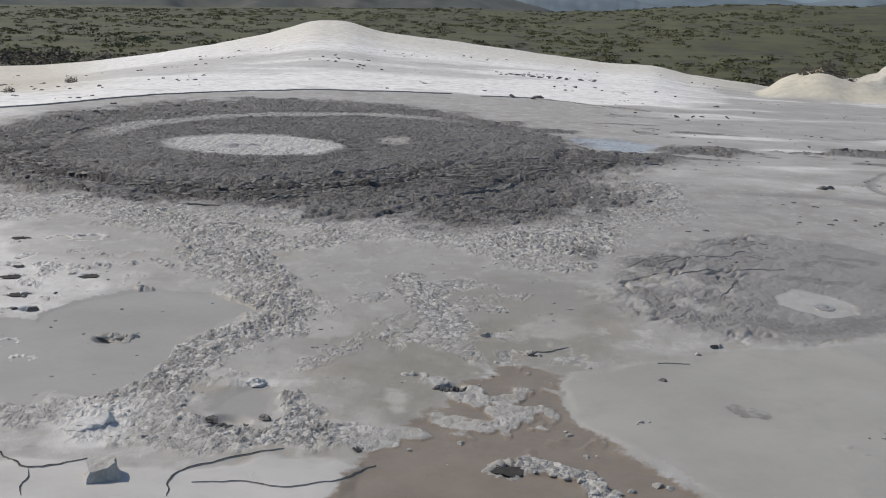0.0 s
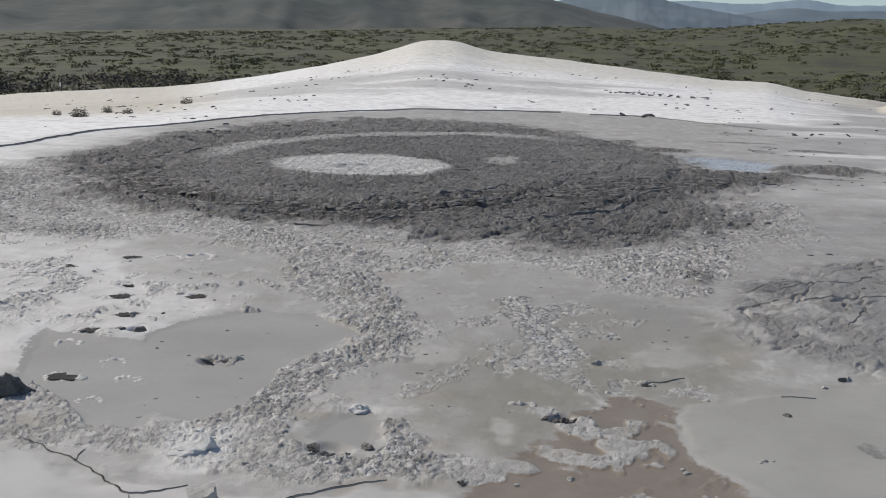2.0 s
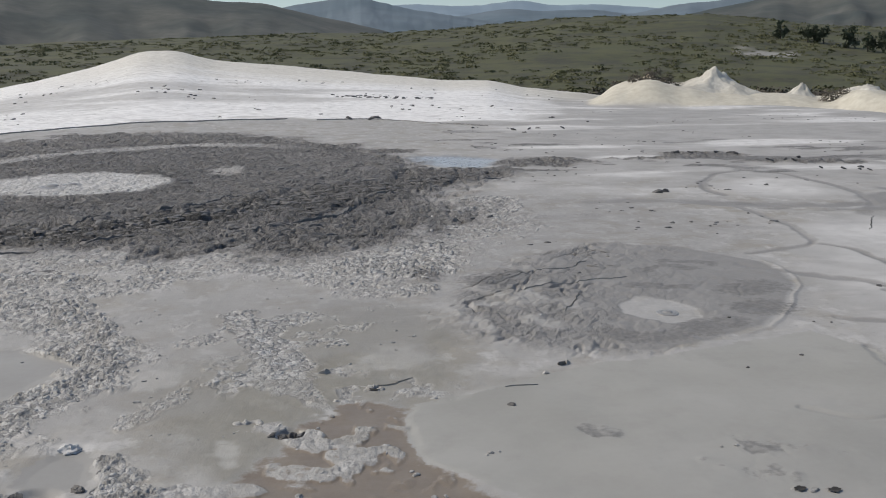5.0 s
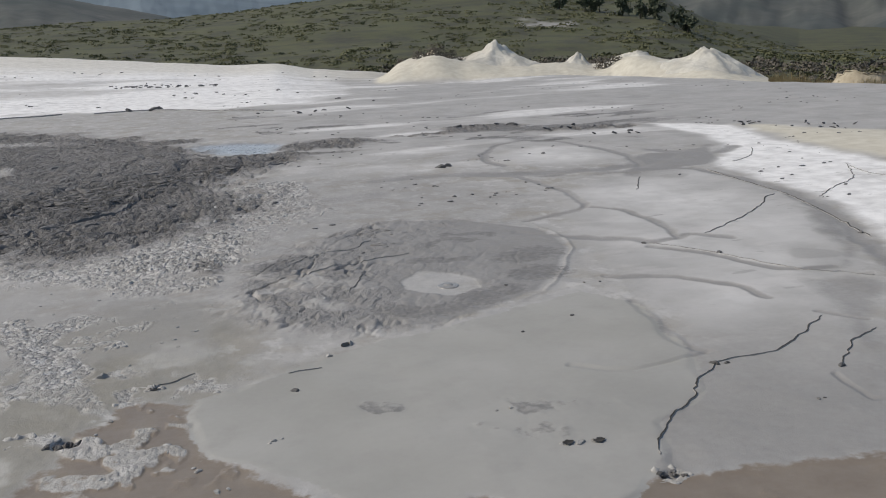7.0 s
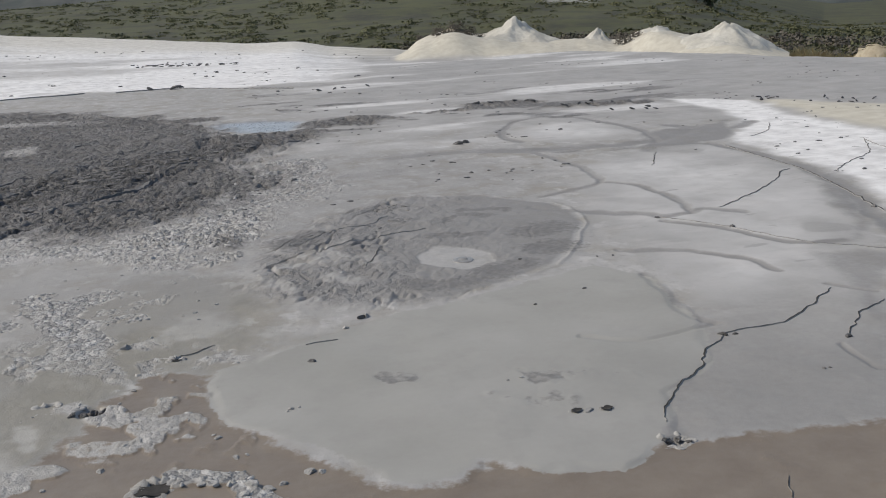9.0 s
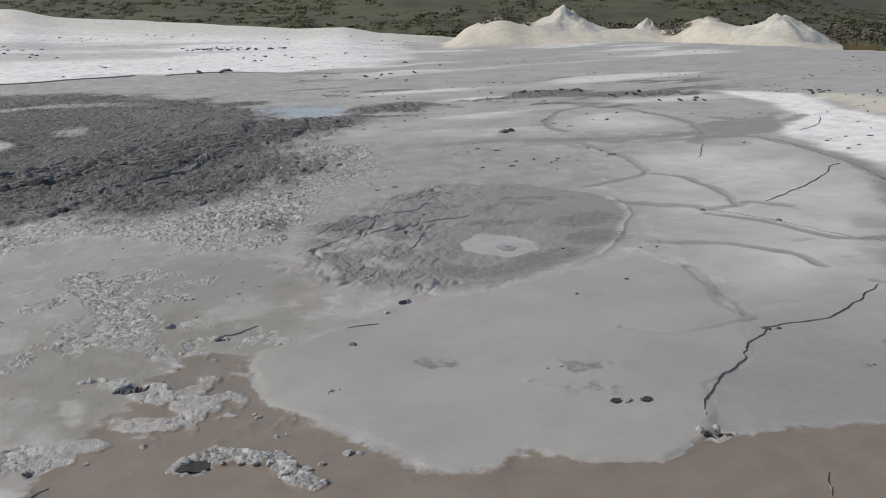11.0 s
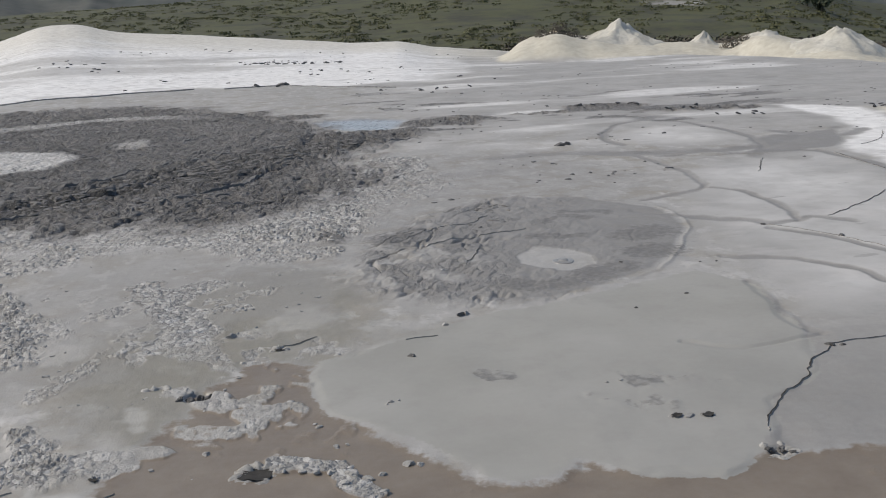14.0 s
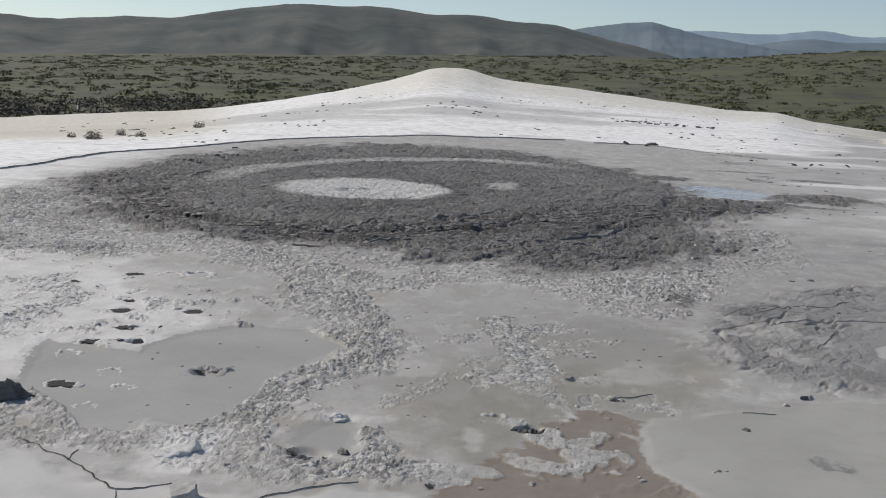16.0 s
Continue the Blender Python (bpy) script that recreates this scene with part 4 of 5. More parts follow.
    n, k = len(a), len(r)
    SHEET.update(a=a, r=r, z=z.reshape(k, n), masks={key: v.reshape(k, n) for key, v in masks.items()})
    i = np.arange(n)
    rows = [np.stack([j * n + i, j * n + (i + 1) % n, (j + 1) * n + (i + 1) % n, (j + 1) * n + i], 1) for j in range(k - 1)]
    quads = np.concatenate(rows).astype(np.int32)
    co = np.concatenate([np.stack([x, y, z], 1), [[0, 0, z[:n].mean()]]])
    fan = np.stack([np.full(n, k * n), (i + 1) % n, i], 1).astype(np.int32)
    me = bpy.data.meshes.new("ground")
    me.vertices.add(len(co))
    me.vertices.foreach_set("co", co.astype(np.float32).ravel())
    loops = np.concatenate([quads.ravel(), fan.ravel()])
    me.loops.add(len(loops))
    me.loops.foreach_set("vertex_index", loops)
    starts = np.concatenate([np.arange(len(quads)) * 4, len(quads) * 4 + np.arange(n) * 3]).astype(np.int32)
    me.polygons.add(len(starts))
    me.polygons.foreach_set("loop_start", starts)
    me.update(calc_edges=True)
    me.polygons.foreach_set("use_smooth", np.ones(len(starts), bool))
    for name, v in masks.items():
        at = me.attributes.new(name, "FLOAT", "POINT")
        at.data.foreach_set("value", np.append(np.broadcast_to(v, x.shape), 0).astype(np.float32))
    me.materials.append(GROUND)
    return tagged(new("ground", me), "grey wet and dried mud field with meadow beyond", "ground", kind="structure")


def on_sheet(x, y, *names):
    """Height of the built sheet, and the masks named, at arrays of x and y."""
    a, r = SHEET["a"], SHEET["r"]
    az, d = np.degrees(np.arctan2(x, y)), np.hypot(x, y)
    i, j = np.clip(np.searchsorted(a, az) - 1, 0, len(a) - 2), np.clip(np.searchsorted(r, d) - 1, 0, len(r) - 2)
    u, v = np.clip((az - a[i]) / (a[i + 1] - a[i]), 0, 1), np.clip((d - r[j]) / (r[j + 1] - r[j]), 0, 1)

    def blend(g):
        return (g[j, i] * (1 - u) + g[j, i + 1] * u) * (1 - v) + (g[j + 1, i] * (1 - u) + g[j + 1, i + 1] * u) * v

    return blend(SHEET["z"]), {key: blend(SHEET["masks"][key]) for key in names}


def height(x, y):
    return float(on_sheet(np.array([float(x)]), np.array([float(y)]))[0][0])


ground = ground_sheet()


# ---------------------------------------------------------------- distance: hills
def hill(name, label, skyline, far, depth, mat, seed, foot=-25.0):
    """A long hill whose skyline is given as bearings and elevations in degrees."""
    sk = np.array(skyline, float)
    a = np.linspace(sk[0, 0], sk[-1, 0], 260)
    top = 1.6 + far * np.tan(np.radians(np.interp(a, sk[:, 0], sk[:, 1])))
    top = np.convolve(np.pad(top, 4, "edge"), np.ones(9) / 9, "valid") + far * 0.0006 * fbm(a * 2.2, a * 0 + seed, seed, 4)
    co, faces = [], []
    steps = [k / 24 for k in range(25)] + [1.1, 1.25, 1.4]
    for j, s in enumerate(steps):
        r = far - depth * (1 - s)
        prof = s**1.4 if s <= 1 else 1 - (s - 1) * 1.6
        gully = fbm(a * 0.35 + seed + 0.5 * s, a * 0 + s * 2.2, seed + 3, 5) * (4 * s * (1 - s) if s < 1 else 0)
        zz = foot + (top - foot) * (prof + 0.22 * gully)
        co += [((r) * math.sin(radians(b)), (r) * math.cos(radians(b)), zv) for b, zv in zip(a, zz)]
    n = len(a)
    for j in range(len(steps) - 1):
        faces += [(j * n + i, j * n + i + 1, (j + 1) * n + i + 1, (j + 1) * n + i) for i in range(n - 1)]
    me = bpy.data.meshes.new(name)
    me.from_pydata(co, [], faces)
    me.polygons.foreach_set("use_smooth", np.ones(len(faces), bool))
    me.materials.append(mat)
    return tagged(new(name, me), label, "hill", kind="structure")


hill("hill", "long scrub-covered hill with bare patches", [(-60, 0.4), (-45, 0.9), (-35, 0.75), (-29.3, 0.63), (-28, 0.6), (-26.65, 0.36), (-26.1, 0.58), (-24.4, 0.62), (-22.6, 0.86), (-21.4, 0.66), (-19.7, 1.0), (-18.3, 1.28), (-14.7, 1.8),
     (-12.5, 1.68), (-10.6, 1.84), (-7.2, 1.42), (-5.6, 1.66), (-3.5, 1.24), (-2.6, 1.22), (-1.55, 1.38), (-0.8, 1.12), (0.2, 0.86), (2, 0.47), (3.7, 0.15), (5, -0.2), (9, -1.0)], 1100, 500, HILL, 3)
hill("hill", "grey-green hill slope rising behind trees", [(17, 0.0), (19.5, 0.45), (21.7, 0.95), (24.2, 1.45), (28, 2.1), (34, 2.7), (42, 2.4), (55, 1.8), (70, 1.0)], 900, 420, HILL, 7)
hill("far_hill", "wooded hill far off with blue haze in its colour", [(-3, 0.4), (0.1, 1.08), (2, 1.42), (3.6, 1.55), (5, 1.25), (6.4, 0.92), (10.4, 0.35), (14, 0.0)], 2300, 700, FARHILL, 11)
hill("far_hill", "wooded hill far off with blue haze in its colour", [(6, 0.2), (9, 0.62), (11.4, 1.0), (13, 0.85), (15.5, 0.95), (17.8, 0.7), (20, 1.19), (22.8, 1.42), (26, 1.6), (30, 1.3), (36, 1.0)], 2900, 700, FARHILL, 13)
hill("far_hill", "mountain ridge on the horizon, haze painted in as pale blue", [(-10, 0.6), (-2, 0.95), (2, 0.9), (6.1, 1.2), (8.5, 1.12), (10, 1.15), (11.9, 1.42), (13.7, 1.15), (16, 1.2), (19, 1.0), (24, 0.8)], 3900, 800, FARTHEST, 17)


# ---------------------------------------------------------------- mud cones behind the field
def mud_cone(x, y, base, apex, lean, mat, label, seed, crater=0.12, wide=(1.0, 1.0), power=1.8):
    me = bpy.data.meshes.new("mud_cone")
    n, k = 72, 30
    co, faces = [], []
    ground_z = height(x, y) - 0.12
    tall = apex - ground_z
    for j in range(k):
        f = j / (k - 1)
        for i in range(n):
            a = 2 * math.pi * i / n
            rad = base * (wide[0] if math.cos(a) > 0 else wide[1])
            d = f**1.25 * rad + crater * (1 - f)
            ridge = noise.noise(Vector((math.cos(a) * 2.2, math.sin(a) * 2.2, seed)))
            fine = noise.fractal(Vector((d * math.cos(a) * 2.5, d * math.sin(a) * 2.5, seed)), 0.8, 2.0, 4)
            h = tall * (1 - f) ** power + (0.05 + 0.09 * max(0.0, 1 - 2.5 * f)) * fine + 0.10 * tall * ridge * 4 * f * (1 - f)
            if f < 0.06:
                h -= 0.05 * tall
            co.append((d * math.cos(a) + lean * (1 - f) ** 2, d * math.sin(a), h))
    for j in range(k - 1):
        faces += [(j * n + i, (j + 1) * n + i, (j + 1) * n + (i + 1) % n, j * n + (i + 1) % n) for i in range(n)]
    co.append((lean, 0, tall * 0.86))
    faces += [(k * n, i, (i + 1) % n) for i in range(n)]
    under = lay(np.array([x + c[0] for c in co]), np.array([y + c[1] for c in co]), False)[0] - height(x, y)
    apart = [min(1.0, math.hypot(c[0], c[1]) / (0.6 * base)) for c in co]
    co = [(c[0], c[1], c[2] + g * w) for c, g, w in zip(co, under, apart)]
    me.from_pydata(co, [], faces)
    me.polygons.foreach_set("use_smooth", np.ones(len(faces), bool))
    me.materials.append(mat)
    ob = new("mud_cone", me)
    ob.location = (x, y, ground_z)
    return tagged(ob, label, "mud cone", "small mud cones")


def at_bearing(az, r):
    return r * math.sin(radians(az)), r * math.cos(radians(az))


mud_cone(*at_bearing(22.0, 28.5), 2.1, 0.58, 0.0, CONE, "pale cream mud cone with small crumbling crater", 2.0, 0.13, (1.0, 1.0), 1.9)
mud_cone(*at_bearing(26.1, 28.5), 0.8, 0.24, 0.12, CONE, "small pointed cream mud cone", 5.0, 0.04)
mud_cone(*at_bearing(32.8, 25.8), 1.9, 0.40, 0.0, CONE, "pale cream mud cone with rounded tip", 8.0, 0.10, (1.0, 1.0), 1.5)
mud_cone(*at_bearing(18.8, 29.0), 1.2, 0.30, 0.0, OCHRE, "low crumbling ochre mud bank", 11.0, 0.3, (1.2, 1.0), 1.2)
mud_cone(*at_bearing(29.2, 28.0), 1.0, 0.20, 0.0, CONE, "low crumbling cream mud bank", 13.0, 0.3, (1.0, 1.2), 1.2)
mud_cone(*at_bearing(40.4, 24.0), 1.0, -0.10, 0.0, OCHRE, "low crumbling ochre mud bank", 17.0, 0.6, (1.2, 1.0), 1.2)


# ---------------------------------------------------------------- cracks
def ribbon(name, label, line, half, mat, seed, lip=0.004, sink=0.003, step=0.012, wander=0.022, bends=11):
    """A split in the mud: two low lips and a shallow floor coloured near-black for shade."""
    c = curve(line, 8)
    seg = np.hypot(*np.diff(c, axis=0).T)
    s = np.concatenate([[0], np.cumsum(seg)])
    q = np.arange(0, s[-1], step)
    px, py = np.interp(q, s, c[:, 0]), np.interp(q, s, c[:, 1])
    w1, w2 = fbm(q * bends, q * 0 + seed, seed, 4), fbm(q * 18, q * 0 + seed, seed + 9, 3)
    tx, ty = np.gradient(px), np.gradient(py)
    ln = np.hypot(tx, ty)
    nx, ny = -ty / ln, tx / ln
    px, py = px + nx * wander * w1, py + ny * wander * w1
    wide = half * np.clip(0.75 + 0.8 * w2, 0.2, 1.6) * np.clip(np.minimum(q, s[-1] - q) / 0.12, 0.12, 1)
    zz = on_sheet(px, py)[0]
    rows = []
    for off, up in ((-1.5, -0.004), (-1.0, lip), (-0.75, sink), (0.75, sink), (1.0, lip), (1.5, -0.004)):
        rows.append(np.stack([px + nx * wide * off, py + ny * wide * off, zz + up], 1))
    co = np.concatenate(rows)
    n = len(q)
    faces, mats = [], []
    for j in range(5):
        for i in range(n - 1):
            faces.append((j * n + i, j * n + i + 1, (j + 1) * n + i + 1, (j + 1) * n + i))
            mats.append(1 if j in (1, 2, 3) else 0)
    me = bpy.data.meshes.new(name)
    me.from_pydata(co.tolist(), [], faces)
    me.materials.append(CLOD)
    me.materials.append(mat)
    me.polygons.foreach_set("material_index", mats)
    return tagged(new(name, me), label, "crack", kind="structure")


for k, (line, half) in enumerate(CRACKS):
    ribbon("mud_crack", "dark jagged crack in drying mud", line, half * 0.25, CRACKSHADE, 100 + k)
ribbon("rim_crack", "long dark crack along the white crust", RIM[:9], 0.020, CRACKSHADE, 140, 0.016, 0.006, 0.03, 0.16, 1.3)
ribbon("rim_crack", "long dark crack along the white crust", RIM[9:] + [(3.3, 17.6)], 0.020, CRACKSHADE, 141, 0.016, 0.006, 0.03, 0.16, 1.3)


def fold(line, wide, tall, seed):
    """A tongue of stiff mud that has pushed over the one before it: a steep front and a long back."""
    c = curve(line, 8)
    seg = np.hypot(*np.diff(c, axis=0).T)
    s = np.concatenate([[0], np.cumsum(seg)])
    q = np.arange(0, s[-1], 0.015)
    px, py = np.interp(q, s, c[:, 0]), np.interp(q, s, c[:, 1])
    tx, ty = np.gradient(px), np.gradient(py)
    ln = np.hypot(tx, ty)
    nx, ny = -ty / ln, tx / ln
    w1, w2 = fbm(q * 4, q * 0 + seed, seed, 4), fbm(q * 5, q * 0 + seed, seed + 9, 2)
    px, py = px + nx * 0.07 * w1, py + ny * 0.07 * w1
    grow = np.clip(np.minimum(q, s[-1] - q) / 0.3, 0.0, 1) * np.clip(0.6 + 1.8 * w2, 0.0, 1.6)
    rows = []
    for k, (off, up) in enumerate(((-0.6, -0.012), (-0.15, 0.1), (0.0, 0.95), (0.35, 1.0), (1.6, 0.45), (3.4, -0.25))):
        ax, ay = px + nx * wide * off, py + ny * wide * off
        rough = 0.003 * fbm(ax * 30, ay * 30, seed + k, 3)
        rows.append(np.stack([ax, ay, up * tall * grow + rough - (0.008 if k in (0, 5) else 0)], 1))
    rows = np.concatenate(rows)
    rows[:, 2] += on_sheet(rows[:, 0], rows[:, 1])[0]
    n = len(q)
    faces = [(j * n + i, j * n + i + 1, (j + 1) * n + i + 1, (j + 1) * n + i) for j in range(5) for i in range(n - 1)]
    me = bpy.data.meshes.new("mud_fold")
    me.from_pydata(rows.tolist(), [], faces)
    me.materials.append(VENTMUD)
    return tagged(new("mud_fold", me), "dark overlapping fold of stiff ropy mud", "mud fold", kind="structure")


for k, line in enumerate(FOLDS):
    fold(line, 0.030, 0.014 if k in (0, 2) else 0.010, 160 + k)


# ---------------------------------------------------------------- clods, slabs, holes
def lump_mesh(name, seed, size, jag=0.35, level=3, mat=None, cut=0.35):
    """A broken lump of mud about 2 m across before scaling, with facets and a flat foot."""
    bm = bmesh.new()
    bmesh.ops.create_icosphere(bm, subdivisions=level, radius=1.0)
    rnd = random.Random(seed)
    planes = [(Vector((rnd.uniform(-1, 1), rnd.uniform(-1, 1), rnd.uniform(-0.2, 1))).normalized(), rnd.uniform(0.45, 0.85)) for _ in range(7)]
    for v in bm.verts:
        p = v.co.copy()
        for nrm, d in planes:
            e = p.dot(nrm) - d
            if e > 0:
                p -= nrm * e
        p += p.normalized() * jag * 0.35 * noise.fractal(p * 2.3 + Vector((seed * 3.1, 0, 0)), 0.9, 2.0, 4)
        p.z = max(p.z, -cut)
        v.co = Vector((p.x * size[0], p.y * size[1], p.z * size[2]))
    me = bpy.data.meshes.new(name)
    bm.to_mesh(me)
    bm.free()
    me.materials.append(mat or CLOD)
    return me


def part(name, me, parent, label=""):
    ob = new(name, me)
    ob.parent = parent
    return tagged(ob, label) if label else ob


def clod(x, y, size, mat, label, seed, turn=0.0, tilt=0.0, name="mud_clod", jag=0.35):
    ob = new(name, lump_mesh(name, seed, size, jag, 3, mat))
    ob.matrix_world = pose(x, y, height(x, y) + 0.25 * size[2], tilt, 0, turn)
    return tagged(ob, label, "mud clod", "mud clods")


def splash_ring(x, y, radius, thick, label, seed, stretch=1.3, dark_floor=True, gap=0.0, turn=0.0):
    """A hole or hoof print: a ragged raised rim; dark_floor adds a disc coloured as shade."""
    root, thick = new("mud_hole"), thick * 1.5
    root.matrix_world = pose(x, y, sorted(height(x + radius * u, y + radius * v) for u, v in ((1.6, 0), (-1.6, 0), (0, 1.3), (0, -1.3)))[1], 0, 0, turn)
    n, k = 40, 8
    co, faces = [], []
    for i in range(n):
        a = 2 * math.pi * i / n
        rag = 1 + 0.5 * noise.noise(Vector((math.cos(a) * 1.6, math.sin(a) * 1.6, seed)))
        tall = thick * (0.75 + 0.9 * noise.noise(Vector((math.cos(a) * 2.5 + 5, math.sin(a) * 2.5, seed))))
        if gap and abs(a - math.pi) < gap:
            tall *= 0.25
        tall = max(tall, 0.15 * thick) * (0.65 + 0.4 * math.sin(a))
        for j in range(k):
            b = math.pi * j / (k - 1)
            off = -math.cos(b) * thick * 0.9
            jag = 0.5 * thick * noise.noise(Vector((a * 5, b * 2, seed + 2)))
            co.append(((radius * rag + off) * math.cos(a) * stretch, (radius * rag + off) * math.sin(a), math.sin(b) * tall + jag - 0.006))
    for i in range(n):
        for j in range(k - 1):
            faces.append((i * k + j, ((i + 1) % n) * k + j, ((i + 1) % n) * k + j + 1, i * k + j + 1))
    me = bpy.data.meshes.new("rim")
    me.from_pydata(co, [], faces)
    me.polygons.foreach_set("use_smooth", np.ones(len(faces), bool))
    me.materials.append(PALECLOD if x < -1.6 else CLOD)
    part("rim", me, root)
    # flat disc, its near-black colour standing for shade inside the hole
    if dark_floor:
        co, faces = [(0, 0, 0.003)], []
        for i in range(n):
            a = 2 * math.pi * i / n
            d = radius * (0.92 + 0.5 * noise.noise(Vector((math.cos(a) * 1.6, math.sin(a) * 1.6, seed))))
            co.append((d * math.cos(a) * stretch, d * math.sin(a), 0.006))
            faces.append((0, 1 + i, 1 + (i + 1) % n))
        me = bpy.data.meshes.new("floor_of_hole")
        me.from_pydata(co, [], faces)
        me.materials.append(CRACKSHADE)
        part("hollow", me, root, "hollow with its shade as a flat near-black disc")
    return tagged(root, label, "mud hole", "holes and hoof prints")


# large broken slabs
clod(-2.20, 4.18, (0.085, 0.045, 0.075), WETCLOD, "dark broken slab of mud tilted on end", 5, 35, 18, "mud_slab", 0.9)
clod(-2.27, 4.12, (0.05, 0.035, 0.03), CLOD, "pale broken lump beside a dark slab", 6, 70, 10, "mud_clod", 0.9)

def block(x, y, w, d, h, label, turn, seed):
    """A squared piece of dried mud with chipped edges."""
    bm = bmesh.new()
    bmesh.ops.create_cube(bm, size=1.0)
    bmesh.ops.subdivide_edges(bm, edges=bm.edges[:], cuts=5, use_grid_fill=True)
    for v in bm.verts:
        p = v.co
        k = 1.0 - 0.25 * (p.z + 0.5)
        q = Vector((p.x * w * k, p.y * d * k, (p.z + 0.5) * h + 0.25 * h * p.x))
        v.co = q + 0.012 * Vector((noise.noise(q * 25 + Vector((seed, 0, 0))), noise.noise(q * 25 + Vector((0, seed, 0))), noise.noise(q * 25 + Vector((0, 0, seed)))))
    me = bpy.data.meshes.new("mud_block")
    bm.to_mesh(me)
    bm.free()
    me.materials.append(CLOD)
    ob = new("mud_block", me)
    ob.matrix_world = pose(x, y, height(x, y) - 0.006, 0, 0, turn)
    return tagged(ob, label, "mud block", "mud clods")


block(-1.10, 3.31, 0.11, 0.10, 0.055, "pale angular block of dried mud", 25, 3)
clod(1.35, 5.05, (0.034, 0.016, 0.016), WETCLOD, "dark chip of mud lying on smooth mud", 7, 35, 20)
clod(1.385, 5.07, (0.03, 0.012, 0.016), CLOD, "pale chip of mud leaning on a dark one", 8, 70, 15)
clod(1.245, 4.93, (0.018, 0.013, 0.012), CLOD, "small pale crumb of mud", 9, 10)
clod(-2.07, 5.2, (0.05, 0.04, 0.04), WETCLOD, "dark clod in pale crust", 11, 60)
clod(-2.15, 5.17, (0.03, 0.02, 0.015), WETCLOD, "dark clod in pale crust", 12, 20)
clod(0.23, 5.08, (0.028, 0.02, 0.02), CLOD, "small clod at a puddle's edge", 13, 20)
clod(-0.75, 4.28, (0.048, 0.04, 0.022), PALECLOD, "pale lump of mud beside a pool", 15, 0, 0, jag=1.1)
clod(-1.23, 3.78, (0.03, 0.026, 0.04), PALECLOD, "pale peaked lump of mud", 17, 40)
clod(-1.31, 3.74, (0.085, 0.06, 0.022), PALECLOD, "flat pale lump of mud", 18, 10, 0, jag=0.8)
for k, (x, y, w) in enumerate([(-0.86, 3.86, 0.035), (-0.80, 3.83, 0.045), (-0.73, 3.85, 0.03), (-0.66, 3.90, 0.03)]):
    clod(x, y, (w, w * 0.8, w * 0.6), WETCLOD, "dark crumbly clod at a pool's edge", 21 + k, 40 * k, jag=0.9)
for k, (x, y, w) in enumerate([(0.03, 4.34, 0.03), (0.08, 4.36, 0.035), (0.12, 4.33, 0.028), (0.07, 4.30, 0.025), (0.0, 4.31, 0.02)]):
    clod(x, y, (w, w * 0.8, w * 0.6), WETCLOD, "dark wet clod heaped in a pit", 31 + k, 50 * k, jag=0.9)
for k, (x, y, w) in enumerate([(0.82, 4.02, 0.025), (0.80, 4.0, 0.018), (0.85, 4.03, 0.016), (0.56, 3.67, 0.03), (0.60, 3.68, 0.02), (0.52, 3.88, 0.025), (0.505, 3.91, 0.018), (0.78, 3.46, 0.045), (0.82, 3.44, 0.03),
                               (0.36, 3.54, 0.025), (0.42, 3.5, 0.03), (0.47, 3.47, 0.028), (0.52, 3.46, 0.04), (0.58, 3.42, 0.045), (0.63, 3.38, 0.04), (0.68, 3.4, 0.03), (0.55, 3.36, 0.03), (0.1, 3.75, 0.03),
                               (-0.28, 3.63, 0.02), (-0.09, 3.67, 0.022), (-0.58, 4.79, 0.03), (0.51, 3.87, 0.02), (0.24, 4.51, 0.025), (1.70, 3.95, 0.016), (1.76, 3.95, 0.022)]):
    clod(x, y, (w * 0.6, w * 0.5, w * 0.28), CLOD, "pale crumbly clod of mud", 41 + k, 37 * k)
for k, (x, y, w) in enumerate([(2.55, 5.03, 0.013), (2.99, 5.58, 0.013), (2.9, 5.6, 0.01), (2.46, 5.71, 0.012), (2.21, 4.88, 0.012), (2.92, 3.55, 0.012), (2.95, 3.55, 0.009), (3.98, 5.88, 0.028), (3.7, 6.33, 0.028), (2.79, 4.09, 0.026),
                               (2.84, 4.07, 0.016), (3.26, 3.83, 0.022), (-1.87, 4.94, 0.012), (3.62, 10.25, 0.06), (3.72, 10.3, 0.06), (5.13, 5.96, 0.03), (4.0, 9.0, 0.02),
                               (4.9, 10.6, 0.03), (-2.05, 5.5, 0.015), (-2.18, 5.41, 0.02), (1.0, 4.53, 0.02)]):
    clod(x, y, (w * 1.0, w * 0.7, w * 0.5), WETCLOD, "small dark chip on smooth grey mud", 81 + k, 53 * k)
# holes, prints and splash rings
splash_ring(-1.99, 5.88, 0.045, 0.014, "hoof print with pale lip in grey mud", 1.0, 1.5, turn=30)
splash_ring(-2.22, 5.43, 0.035, 0.012, "narrow hoof print in pale crust", 2.0, 1.7, turn=22)
splash_ring(-2.40, 5.78, 0.04, 0.012, "narrow hoof print in pale crust", 3.0, 1.6, turn=28)
splash_ring(-2.72, 6.72, 0.04, 0.012, "narrow hoof print in pale crust", 4.0, 1.5, turn=20)
splash_ring(-2.49, 6.77, 0.07, 0.012, "crumbled ring of mud in a pool", 5.0, 1.3, False)
splash_ring(-2.29, 6.83, 0.08, 0.014, "crumbled ring of mud in a pool", 6.0, 1.3, False)
splash_ring(-1.56, 4.80, 0.075, 0.014, "half-drowned hoof print with dark lip", 7.0, 1.35, False, 0.9)
splash_ring(-3.0, 6.4, 0.03, 0.010, "small hoof print in pale crust", 19.0, 1.6, turn=15)
